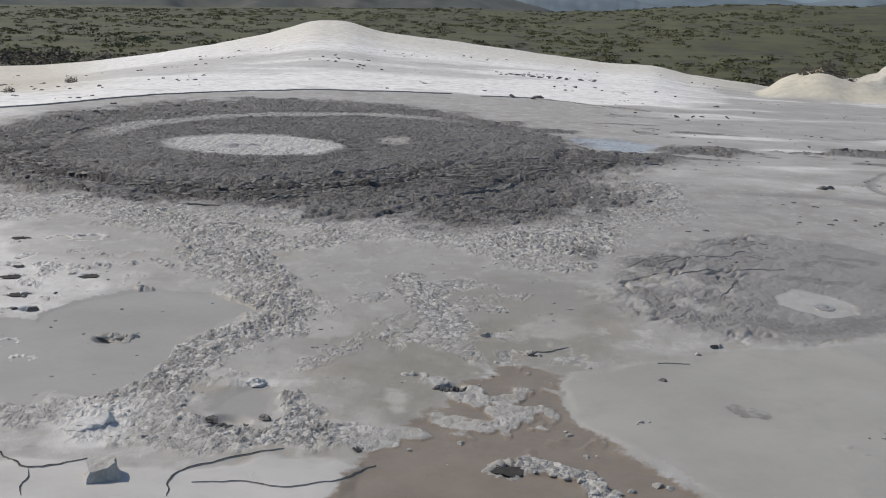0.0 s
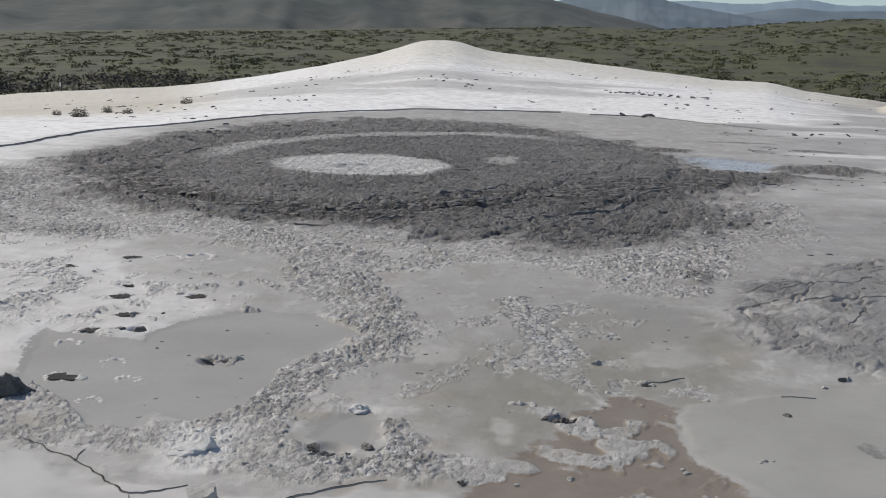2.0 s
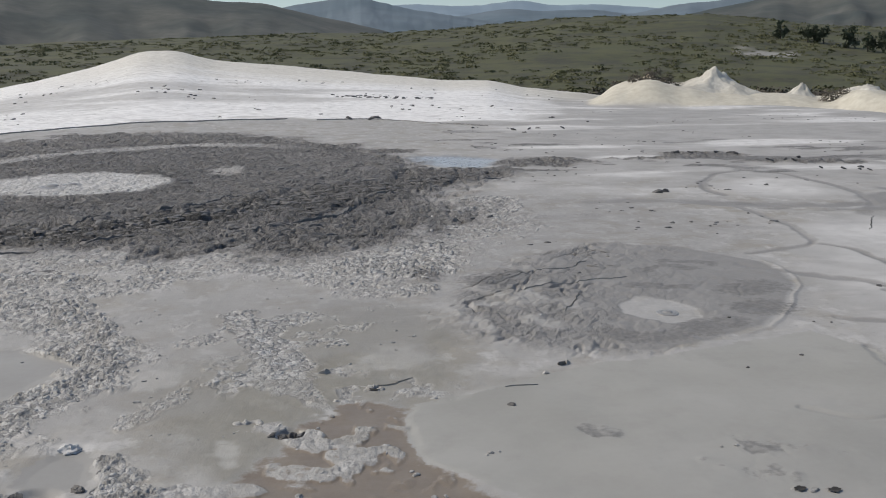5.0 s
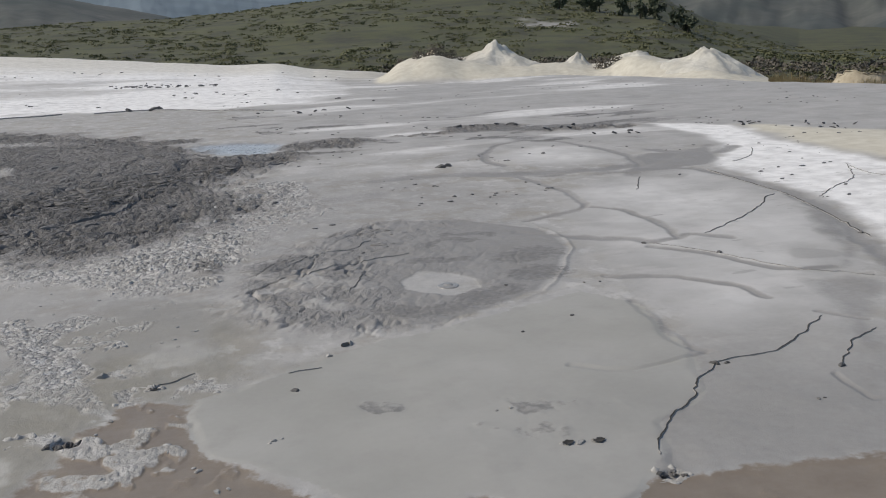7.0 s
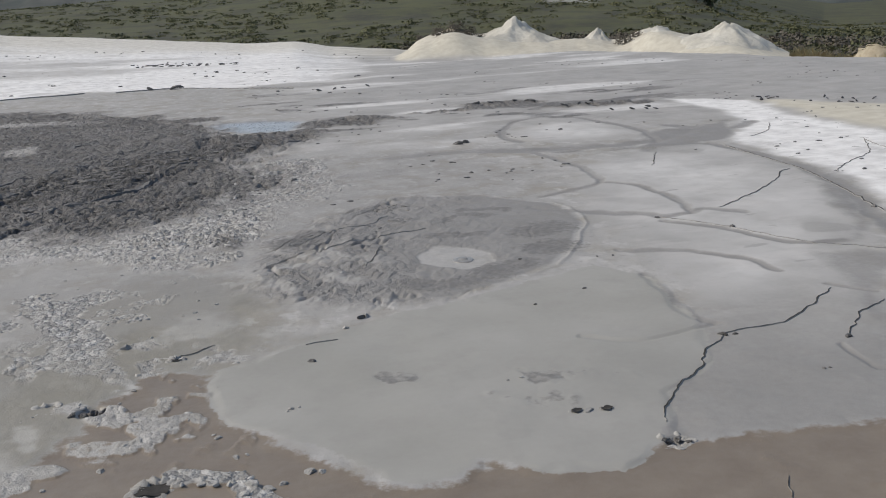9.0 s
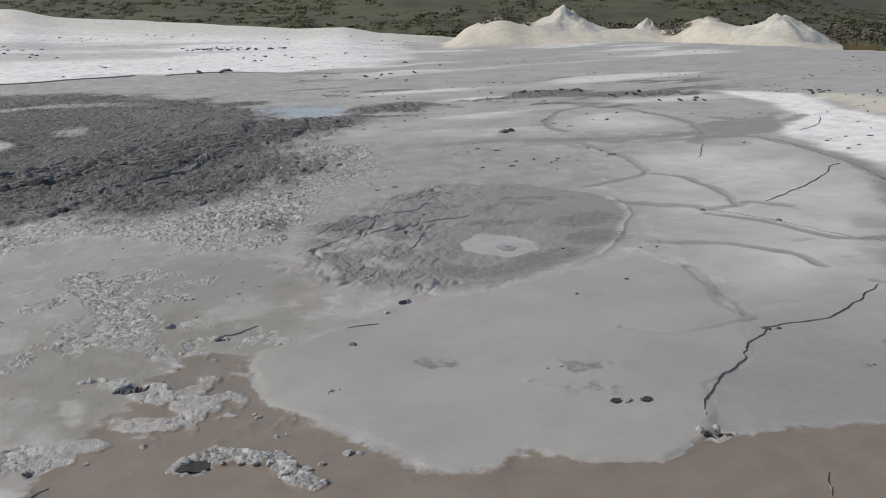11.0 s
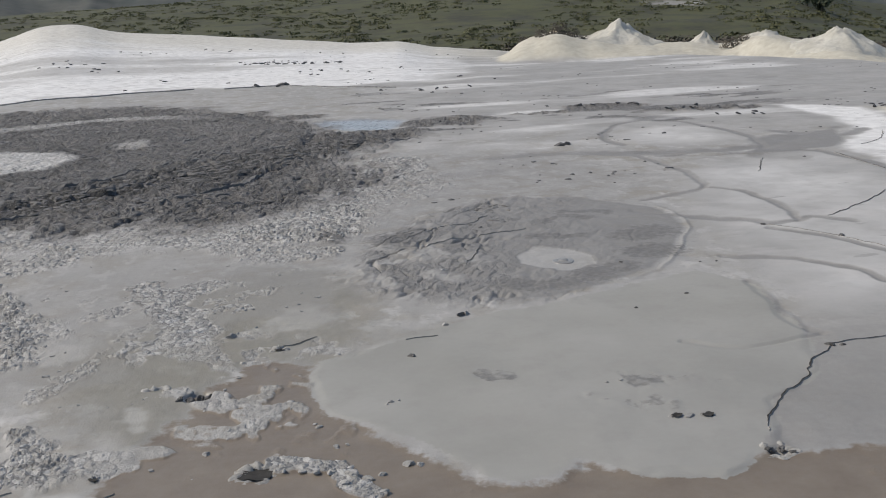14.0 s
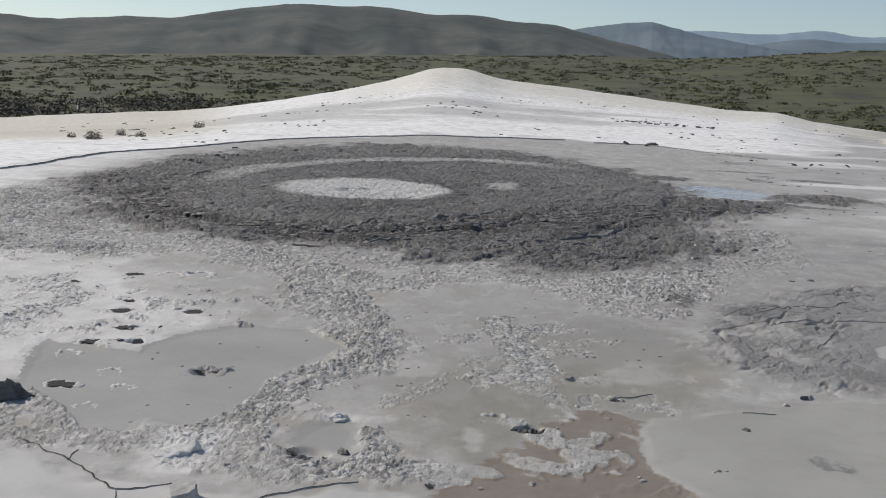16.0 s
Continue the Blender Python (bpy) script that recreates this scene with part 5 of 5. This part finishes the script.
splash_ring(-2.45, 6.02, 0.025, 0.010, "small hoof print in pale crust", 20.0, 1.5, turn=15)
splash_ring(-2.29, 5.14, 0.035, 0.012, "hoof print at a pool's edge", 21.0, 1.7, turn=20)
splash_ring(-1.48, 4.83, 0.03, 0.018, "broken dark lip of a hoof print", 7.5, 1.4)
splash_ring(-2.31, 4.92, 0.055, 0.010, "pale splash ring in a grey pool", 8.0, 1.2, False)
splash_ring(-2.12, 4.45, 0.05, 0.014, "torn hole with pale rim in a grey pool", 9.0, 1.4)
splash_ring(-1.98, 4.69, 0.05, 0.009, "pale splash ring in a grey pool", 10.0, 1.2, False)
splash_ring(-1.83, 4.48, 0.04, 0.010, "pale splash ring in a grey pool", 11.0, 1.2, False)
splash_ring(-1.88, 4.20, 0.035, 0.010, "pale splash ring in a grey pool", 12.0, 1.4, False)
splash_ring(-0.10, 4.42, 0.055, 0.014, "pale open ring of mud", 13.0, 1.1, False, 0.7)
splash_ring(0.27, 3.53, 0.058, 0.019, "round hole with dark inside and pale rim", 14.0, 1.1)
splash_ring(0.37, 4.81, 0.05, 0.006, "flat hoof print with dark edge", 15.0, 1.6, False, 0.6)
splash_ring(0.44, 4.81, 0.022, 0.014, "dark notch of a hoof print", 16.0, 1.2)
splash_ring(2.03, 3.18, 0.048, 0.012, "broken hole with pale rim beside brown water", 17.0, 1.1, False, 0.6)
splash_ring(1.82, 3.55, 0.017, 0.007, "small dark print with pale lip in smooth mud", 22.0, 1.5, turn=25)
splash_ring(1.935, 3.525, 0.018, 0.007, "small dark print with pale lip in smooth mud", 23.0, 1.5, turn=-10)
clod(1.865, 3.54, (0.024, 0.018, 0.007), CLOD, "flat pale dab of mud between two prints", 140, 10)
for k, (x, y, w) in enumerate([(2.0, 3.19, 0.022), (2.05, 3.2, 0.018), (2.07, 3.15, 0.014)]):
    clod(x, y, (w * 1.2, w * 0.7, w * 0.7), WETCLOD, "dark broken chip in a mud hole", 131 + k, 60 * k, jag=0.9)
splash_ring(-0.28, 3.64, 0.018, 0.010, "tiny pale ring of mud in brown water", 18.0, 1.0)


def bubble(x, y, radius, tall, label, seed):
    """A low mud bubble with a ripple round it."""
    n, k = 36, 14
    co, faces = [], []
    for j in range(k):
        f = j / (k - 1)
        d = f * radius * 2.2
        for i in range(n):
            a = 2 * math.pi * i / n
            rag = 1 + 0.12 * noise.noise(Vector((math.cos(a) * 1.5, math.sin(a) * 1.5, seed)))
            dome = tall * max(0.0, 1 - (d / radius) ** 2) ** 0.5 if d < radius else 0.0
            rip = 0.25 * tall * math.exp(-((d - 1.35 * radius) / (0.18 * radius)) ** 2)
            co.append((d * rag * math.cos(a), d * rag * math.sin(a), dome + rip - (0.006 if j == k - 1 else 0)))
    for j in range(k - 1):
        faces += [(j * n + i, (j + 1) * n + i, (j + 1) * n + (i + 1) % n, j * n + (i + 1) % n) for i in range(n)]
    me = bpy.data.meshes.new("mud_bubble")
    me.from_pydata(co, [], faces)
    me.polygons.foreach_set("use_smooth", np.ones(len(faces), bool))
    me.materials.append(WETMUD)
    ob = new("mud_bubble", me)
    ob.location = (x, y, height(x, y) + 0.004)
    return tagged(ob, label, "mud bubble", "mud bubbles")


bubble(-2.22, 11.1, 0.07, 0.025, "wet mud bubble rising in the large vent", 1.0)
bubble(-2.05, 11.2, 0.05, 0.018, "wet mud bubble rising in the large vent", 2.0)
bubble(2.17, 5.88, 0.03, 0.010, "small wet mud bubble in the pale vent", 3.0)

# upturned shards of crust on the white rim
def shards(x, y, count, spread, size, label, seed, mat):
    root = new("crust_shards")
    root.location = (x, y, height(x, y))
    rnd = random.Random(seed)
    for k in range(count):
        me = lump_mesh("shard", seed + k, (size * rnd.uniform(0.6, 1.5), size * 0.35, size * rnd.uniform(0.2, 0.55)), 0.4, 2, mat)
        ob = part("shard", me, root)
        ob.matrix_basis = pose(rnd.uniform(-spread, spread), rnd.uniform(-0.15, 0.15), size * 0.3, rnd.uniform(-20, 20), rnd.uniform(-25, 25), rnd.uniform(-40, 40))
    return tagged(root, label, "mud crust", "shards of crust")


shards(1.38, 19.1, 7, 0.28, 0.08, "black upturned shards of mud crust", 201, WETCLOD)
shards(5.28, 13.22, 6, 0.4, 0.05, "dark flakes of broken mud crust", 221, WETCLOD)
shards(5.9, 12.5, 6, 0.5, 0.045, "dark flakes of broken mud crust", 231, WETCLOD)
shards(3.15, 12.9, 5, 0.4, 0.04, "dark flakes of broken mud crust", 241, WETCLOD)
shards(8.15, 11.6, 5, 0.3, 0.045, "dark flakes along the edge of cream sand", 261, WETCLOD)
shards(8.5, 11.15, 5, 0.4, 0.04, "dark flakes along the edge of cream sand", 271, WETCLOD)
shards(8.92, 10.8, 5, 0.4, 0.04, "dark flakes along the edge of cream sand", 281, WETCLOD)
shards(6.3, 11.7, 5, 0.3, 0.04, "dark flakes of broken mud crust", 291, WETCLOD)
shards(3.9, 17.0, 4, 0.5, 0.05, "dark flakes of broken mud crust", 251, WETCLOD)


def scattered(name, label, spots, size, mat, seed, category, tall=0.5):
    """Small chips joined into one, lying on the ground."""
    rnd = random.Random(seed)
    x, y = np.array([p[0] for p in spots]), np.array([p[1] for p in spots])
    z = on_sheet(x, y)[0]
    co, faces = [], []
    for px, py, pz in zip(x, y, z):
        w = size * rnd.uniform(0.4, 1.4)
        a, n, base = rnd.uniform(0, 6.28), 6, len(co)
        for i in range(n):
            b = 6.28 * i / n
            d = w * rnd.uniform(0.6, 1.3)
            ox, oy = d * math.cos(b) * 1.6, d * math.sin(b)
            co.append((px + ox * math.cos(a * 0.2) - oy * math.sin(a * 0.2), py + ox * math.sin(a * 0.2) + oy * math.cos(a * 0.2), pz - 0.01))
        for i in range(n):
            cx, cy, cz = co[base + i]
            co.append((px + 0.6 * (cx - px), py + 0.6 * (cy - py), pz + w * tall * rnd.uniform(0.4, 1.2)))
        for i in range(n):
            faces.append((base + i, base + (i + 1) % n, base + n + (i + 1) % n, base + n + i))
        faces.append(tuple(range(base + n, base + 2 * n)))
    me = bpy.data.meshes.new(name)
    me.from_pydata(co, [], faces)
    me.materials.append(mat)
    return tagged(new(name, me), label, category, kind="stuff")


rnd = random.Random(77)
spots = []
while len(spots) < 190:
    az, r = rnd.uniform(-27, 16), rnd.uniform(13.5, 31)
    if noise.noise(Vector((az * 0.25, r * 0.6, 3))) + 0.15 * rnd.random() > 0.26 and r > 19.5 - 0.022 * (az + 2) ** 2:
        spots.append(at_bearing(az, r))
scattered("crust_flakes", "dark flakes strewn over white salt crust", spots, 0.032, WETCLOD, 5, "mud flakes", 0.5)
spots = []
while len(spots) < 260:
    az, r = rnd.uniform(8, 41), rnd.uniform(8, 22)
    if noise.noise(Vector((az * 0.2, r * 0.7, 8))) > 0.15:
        spots.append(at_bearing(az, r))
scattered("mud_flakes", "dark flakes on the grey mud flat", spots, 0.022, WETCLOD, 6, "mud flakes", 0.25)
spots = []
while len(spots) < 90:
    az, r = rnd.uniform(-27, -2), rnd.uniform(4.2, 9)
    if noise.noise(Vector((az * 0.3, r * 1.5, 18))) > 0.1:
        spots.append(at_bearing(az, r))
lumps = [(rnd.uniform(-2.6, 0.9), rnd.uniform(4.3, 7.0)) for _ in range(70)]
scattered("mud_lumps", "small pale lumps splashed over wet mud", lumps, 0.008, CLOD, 9, "mud crumbs", 0.5)
row = [at_bearing(rnd.uniform(2.4, 7.6), 25.2 + rnd.uniform(-0.35, 0.35)) for _ in range(60)]
scattered("crust_flakes", "row of dark flakes on the white mound", row, 0.035, WETCLOD, 10, "mud flakes", 0.5)
scattered("mud_crumbs", "pale crumbs on wet mud", spots, 0.011, CLOD, 7, "mud crumbs", 0.3)


def island_mud(name, low, high, rough):
    """Dried mud whose tone differs from chip to chip."""
    m, t, p = nodes_of(name)
    geo = t.nodes.new("ShaderNodeNewGeometry")
    col = mixed(t, geo.outputs["Random Per Island"], low, high)
    col = mixed(t, ramp(t, grain(t, 45, 4), 0.35, 0.7, 0.0, 0.5), col, tuple(0.65 * c for c in low))
    t.links.new(col, p.inputs["Base Color"])
    p.inputs["Roughness"].default_value = rough
    bumped(t, p, grain(t, 90, 3), 0.4, 0.006)
    return m


CHIP = island_mud("crumbled_mud", (0.36, 0.353, 0.338), (0.56, 0.552, 0.535), 0.75)
DARKCHIP = island_mud("ropy_mud", (0.12, 0.116, 0.111), (0.23, 0.223, 0.213), 0.65)


def rubble(name, label, reach, count, pick, size, lift, tilt, mat, seed, category):
    """Tilted chips of crust joined into one, as thick as the mud there is broken."""
    rn = np.random.RandomState(seed)
    (a0, a1), (r0, r1) = reach
    a, r = np.radians(rn.uniform(a0, a1, count)), np.sqrt(rn.uniform(r0 * r0, r1 * r1, count))
    x, y = r * np.sin(a), r * np.cos(a)
    z, masks = on_sheet(x, y, "crust", "dark", "pool", "silt", "fresh")
    keep = rn.uniform(0, 1, count) < pick(masks)
    x, y, z = x[keep], y[keep], z[keep]
    n, k = len(x), 5
    grow = (size[0] + (size[1] - size[0]) * rn.uniform(0, 1, n) ** 1.6) * (0.6 + 0.08 * np.hypot(x, y))
    turn = 0.35 * rn.normal(size=n) + np.where(rn.uniform(0, 1, n) < 0.3, 1.2, 0.0)
    ang = 2 * np.pi * np.arange(k) / k + rn.uniform(-0.45, 0.45, (n, k))
    rad = grow[:, None] * rn.uniform(0.55, 1.2, (n, k))
    ex, ey = 1.7 * rad * np.cos(ang), 0.8 * rad * np.sin(ang)
    ox, oy = ex * np.cos(turn)[:, None] - ey * np.sin(turn)[:, None], ex * np.sin(turn)[:, None] + ey * np.cos(turn)[:, None]
    sx, sy = rn.normal(0, tilt, n)[:, None], rn.normal(-0.4 * tilt, tilt, n)[:, None]
    up = grow[:, None] * lift * rn.uniform(0.25, 1.0, n)[:, None]
    top = np.stack([x[:, None] + ox, y[:, None] + oy, z[:, None] + up + sx * ox + sy * oy], 2)
    foot = np.stack([x[:, None] + 1.3 * ox, y[:, None] + 1.3 * oy, np.minimum(z[:, None] - 0.004, top[:, :, 2] - 0.004)], 2)
    co = np.concatenate([top, foot], 1).reshape(-1, 3)
    base = (np.arange(n) * 2 * k)[:, None]
    i = np.arange(k)
    sides = np.stack([base + i, base + k + i, base + k + (i + 1) % k, base + (i + 1) % k], 2).reshape(-1, 4)
    loops = np.concatenate([(base + i).ravel(), sides.ravel()]).astype(np.int32)
    me = bpy.data.meshes.new(name)
    me.vertices.add(len(co))
    me.vertices.foreach_set("co", co.astype(np.float32).ravel())
    me.loops.add(len(loops))
    me.loops.foreach_set("vertex_index", loops)
    me.polygons.add(n + len(sides))
    me.polygons.foreach_set("loop_start", np.concatenate([np.arange(n) * k, n * k + 4 * np.arange(len(sides))]).astype(np.int32))
    me.update(calc_edges=True)
    me.materials.append(mat)
    return tagged(new(name, me), label, category, kind="stuff")


rubble("crumbled_mud", "pale curled chips of crumbled drying mud", ((-31, 16), (3.2, 7.2)), 60000, lambda m: 0.30 * m["crust"] ** 2 * (1 - 0.7 * m["dark"]) * (1 - m["pool"]) * (1 - 0.6 * m["silt"]), (0.003, 0.012), 0.26, 0.22, CHIP, 51, "mud crumbs")
rubble("crumbled_mud", "grey curled chips fringing the dark mud", ((-31, 16), (7.2, 11)), 60000, lambda m: 0.26 * m["crust"] ** 2 * (1 - 0.8 * m["dark"]), (0.005, 0.014), 0.20, 0.18, CHIP, 52, "mud crumbs")
rubble("ropy_mud_scales", "dark scaly flakes of stiff ropy mud", ((-29, 19), (7, 13)), 50000, lambda m: m["dark"] ** 2 * (0.10 + 0.30 * m["fresh"]) * (1 - 0.75 * m["crust"]), (0.010, 0.026), 0.12, 0.10, DARKCHIP, 53, "mud flakes")
rubble("ropy_mud_scales", "dark scaly flakes of stiff ropy mud", ((-22, 12), (13, 17.5)), 16000, lambda m: 0.15 * m["dark"] ** 2 * (1 - 0.75 * m["crust"]), (0.010, 0.026), 0.12, 0.09, DARKCHIP, 54, "mud flakes")


# ---------------------------------------------------------------- meadow: shrubs and trees
def thicket(name, label, spots, mat, seed, quads=10, tall=0.7, leaf=0.30):
    rnd = np.random.RandomState(seed)
    x, y = np.array([p[0] for p in spots]), np.array([p[1] for p in spots])
    w = np.array([p[2] for p in spots])
    z = on_sheet(x, y)[0]
    m = len(spots) * quads
    cx, cy, cz, cw = (np.repeat(v, quads) for v in (x, y, z, w))
    th, up, rad = rnd.uniform(0, 6.28, m), rnd.uniform(0, 1, m), rnd.uniform(0.3, 1, m) ** 0.6
    ox, oy, oz = 1.3 * cw * rad * np.cos(th) * np.sqrt(1 - 0.6 * up), 1.3 * cw * rad * np.sin(th) * np.sqrt(1 - 0.6 * up), cw * up * rad * tall
    c = np.stack([cx + ox, cy + oy, cz + oz], 1)
    face = np.stack([ox, oy, oz + 0.5 * cw], 1) / cw[:, None] + 0.35 * rnd.normal(size=(m, 3))
    face /= np.linalg.norm(face, axis=1)[:, None]
    u = np.cross(face, rnd.normal(size=(m, 3)))
    u *= (leaf * cw / np.linalg.norm(u, axis=1))[:, None]
    v = 0.8 * np.cross(face, u)
    co = np.stack([c - u, c - v, c + u, c + v], 1).reshape(-1, 3)
    me = bpy.data.meshes.new(name)
    me.vertices.add(4 * m)
    me.vertices.foreach_set("co", co.astype(np.float32).ravel())
    me.loops.add(4 * m)
    me.loops.foreach_set("vertex_index", np.arange(4 * m, dtype=np.int32))
    me.polygons.add(m)
    me.polygons.foreach_set("loop_start", np.arange(0, 4 * m, 4, dtype=np.int32))
    me.update(calc_edges=True)
    me.materials.append(mat)
    return tagged(new(name, me), label, "shrubs", kind="stuff")


rs = random.Random(11)
green, dry = [], []
while len(green) < 7000:
    az, r = rs.uniform(-34, 44), 66 + 250 * rs.random() ** 0.9
    n = noise.noise(Vector((az * 0.22, r * 0.03, 1))) + 0.6 * noise.noise(Vector((az * 0.8, r * 0.08, 2)))
    if n + rs.uniform(-0.45, 0.45) > 0.0:
        green.append((*at_bearing(az, r), 0.35 + 0.85 * rs.random() ** 2))
while len(dry) < 3000:
    az, r = rs.choice((rs.uniform(-34, 44), rs.uniform(-34, -6), rs.uniform(16, 42))), 58 + 75 * rs.random() ** 1.5
    n = noise.noise(Vector((az * 0.3, r * 0.05, 9)))
    if n + rs.uniform(-0.5, 0.5) > -0.15:
        dry.append((*at_bearing(az, r), 0.5 + 0.9 * rs.random() ** 2))
thicket("green_shrubs", "low green shrubs over a rolling meadow", green, SHRUB, 1, 22, 0.38, 0.20)
thicket("dry_shrubs", "dark leafless shrubs at the mound's foot", dry, DRYSHRUB, 2, 54, 0.7, 0.15)


def tree(x, y, tall, wide, seed):
    root = new("tree")
    base = float(lay(np.array([x]), np.array([y]), False)[0][0])
    root.location = (x, y, base - 0.1)
    rnd = random.Random(seed)
    bm = bmesh.new()
    ret = bmesh.ops.create_cone(bm, cap_ends=True, segments=8, radius1=0.14, radius2=0.07, depth=tall * 0.4)
    bmesh.ops.translate(bm, verts=ret["verts"], vec=(0, 0, tall * 0.2))
    for k in range(5):
        ret = bmesh.ops.create_cone(bm, cap_ends=True, segments=5, radius1=0.06, radius2=0.02, depth=tall * 0.4)
        m = Matrix.Translation((0, 0, tall * rnd.uniform(0.3, 0.5))) @ Euler((rnd.uniform(0.4, 0.9), 0, k * 1.3)).to_matrix().to_4x4() @ Matrix.Translation((0, 0, tall * 0.2))
        bmesh.ops.transform(bm, matrix=m, verts=ret["verts"])
    me = bpy.data.meshes.new("trunk")
    bm.to_mesh(me)
    bm.free()
    me.materials.append(BARK)
    part("trunk", me, root)
    rn = np.random.RandomState(seed)
    m = 1000
    blobs = rn.normal(size=(9, 3)) * (0.42 * wide, 0.42 * wide, 0.15 * tall) + (0, 0, 0.50 * tall)
    c = blobs[rn.randint(0, 9, m)] + rn.normal(size=(m, 3)) * (0.17 * wide, 0.17 * wide, 0.09 * tall)
    u, v = rn.normal(size=(m, 3)) * 0.16, rn.normal(size=(m, 3)) * 0.14
    co = np.stack([c - u, c - v, c + u, c + v], 1).reshape(-1, 3)
    me = bpy.data.meshes.new("crown")
    me.from_pydata(co.tolist(), [], np.arange(4 * m).reshape(-1, 4).tolist())
    me.materials.append(TREELEAF)
    part("crown", me, root)
    return tagged(root, "dark leafy round-crowned tree on a grassy slope", "tree", "trees on the slope")


for k, (az, r, tall, wide) in enumerate([(25.1, 240, 3.4, 1.2), (26.4, 235, 3.9, 1.5), (27.15, 235, 4.2, 1.6), (28.3, 228, 4.4, 1.9), (29.2, 222, 4.0, 1.7), (30.0, 220, 4.4, 1.9), (30.9, 215, 3.8, 1.6), (31.6, 214, 3.4, 1.5)]):
    tree(*at_bearing(az, r), tall, wide, 300 + k)
for k, (az, r, w) in enumerate([(-24.5, 19.5, 0.12), (-23.2, 21.0, 0.09), (-19.3, 22.5, 0.10), (-22.2, 20.2, 0.08), (-25.6, 20.5, 0.07)]):
    ob = thicket("dry_shrub", "small dry tuft on pale sand", [(*at_bearing(az, r), 1.1 * w)], DRYSHRUB, 20 + k, 260, 1.3, 0.13)
    tagged(ob, category="shrub", kind="thing")
for k, (az, r, w, tall) in enumerate([(18.1, 28.2, 0.20, 1.2), (18.9, 28.1, 0.24, 1.4), (19.6, 28.3, 0.20, 1.3), (20.3, 28.4, 0.15, 1.1), (27.6, 27.2, 0.22, 1.4), (28.2, 27.6, 0.15, 1.2), (24.3, 30.5, 0.25, 1.2), (30.6, 29.0, 0.25, 1.1), (17.2, 30.0, 0.2, 1.0)]):
    ob = thicket("bush", "dark twiggy bush on a crumbling mud bank", [(*at_bearing(az, r), w)], DRYSHRUB, 40 + k, 320, tall, 0.12)
    tagged(ob, category="bush", group="bushes on the bank", kind="thing")


def grass_tuft(x, y, tall, wide, seed):
    """A clump of thin dry blades that lean outwards."""
    rn = np.random.RandomState(seed)
    co, faces = [], []
    base = height(x, y) - 0.02
    for k in range(90):
        a, d = rn.uniform(0, 6.28), wide * rn.uniform(0, 1) ** 0.5
        bx, by, h = d * math.cos(a), d * math.sin(a), tall * rn.uniform(0.5, 1.1)
        lx, ly, w = 0.3 * h * rn.normal(), 0.3 * h * rn.normal(), 0.012
        n = len(co)
        co += [(bx - w, by, 0), (bx + w, by, 0), (bx + 0.4 * lx + 0.7 * w, by + 0.4 * ly, 0.6 * h), (bx + 0.4 * lx - 0.7 * w, by + 0.4 * ly, 0.6 * h), (bx + lx, by + ly, h)]
        faces += [(n, n + 1, n + 2, n + 3), (n + 3, n + 2, n + 4)]
    me = bpy.data.meshes.new("grass_tuft")
    me.from_pydata(co, [], faces)
    me.materials.append(STRAW)
    ob = new("grass_tuft", me)
    ob.location = (x, y, base)
    return tagged(ob, "dry straw-coloured grass tuft beside pale mud", "grass", "dry grass tufts")


for k, (az, r, tall, wide) in enumerate([(36.6, 24.6, 0.34, 0.20), (37.2, 24.2, 0.30, 0.22), (37.8, 24.5, 0.26, 0.25), (38.5, 24.3, 0.20, 0.2), (39.6, 23.6, 0.18, 0.2), (40.3, 23.4, 0.22, 0.2), (41.0, 23.2, 0.2, 0.2), (36.2, 25.2, 0.22, 0.2)]):
    grass_tuft(*at_bearing(az, r), tall, wide, 60 + k)


def marker_post(x, y, top, label):
    """A thin post with a small white board at its head."""
    root = new("marker_post")
    base = float(lay(np.array([x]), np.array([y]), False)[0][0]) - 0.1
    root.matrix_world = pose(x, y, base, 0, 0, -50)
    for name, size, at, mat in (("post", (0.05, 0.05, top - base), (0, 0.03, (top - base) / 2), BARK), ("board", (0.20, 0.03, 0.20), (0, -0.01, top - base - 0.10), PALECLOD)):
        bm = bmesh.new()
        bmesh.ops.create_cube(bm, size=1.0)
        bmesh.ops.scale(bm, vec=size, verts=bm.verts)
        bmesh.ops.translate(bm, vec=at, verts=bm.verts)
        bmesh.ops.bevel(bm, geom=bm.edges[:], offset=0.006, segments=2, affect="EDGES")
        me = bpy.data.meshes.new(name)
        bm.to_mesh(me)
        bm.free()
        me.materials.append(mat)
        part(name, me, root)
    return tagged(root, label, "marker post")


marker_post(*at_bearing(-25.45, 50.0), -1.64, "small white board on a thin post among shrubs")
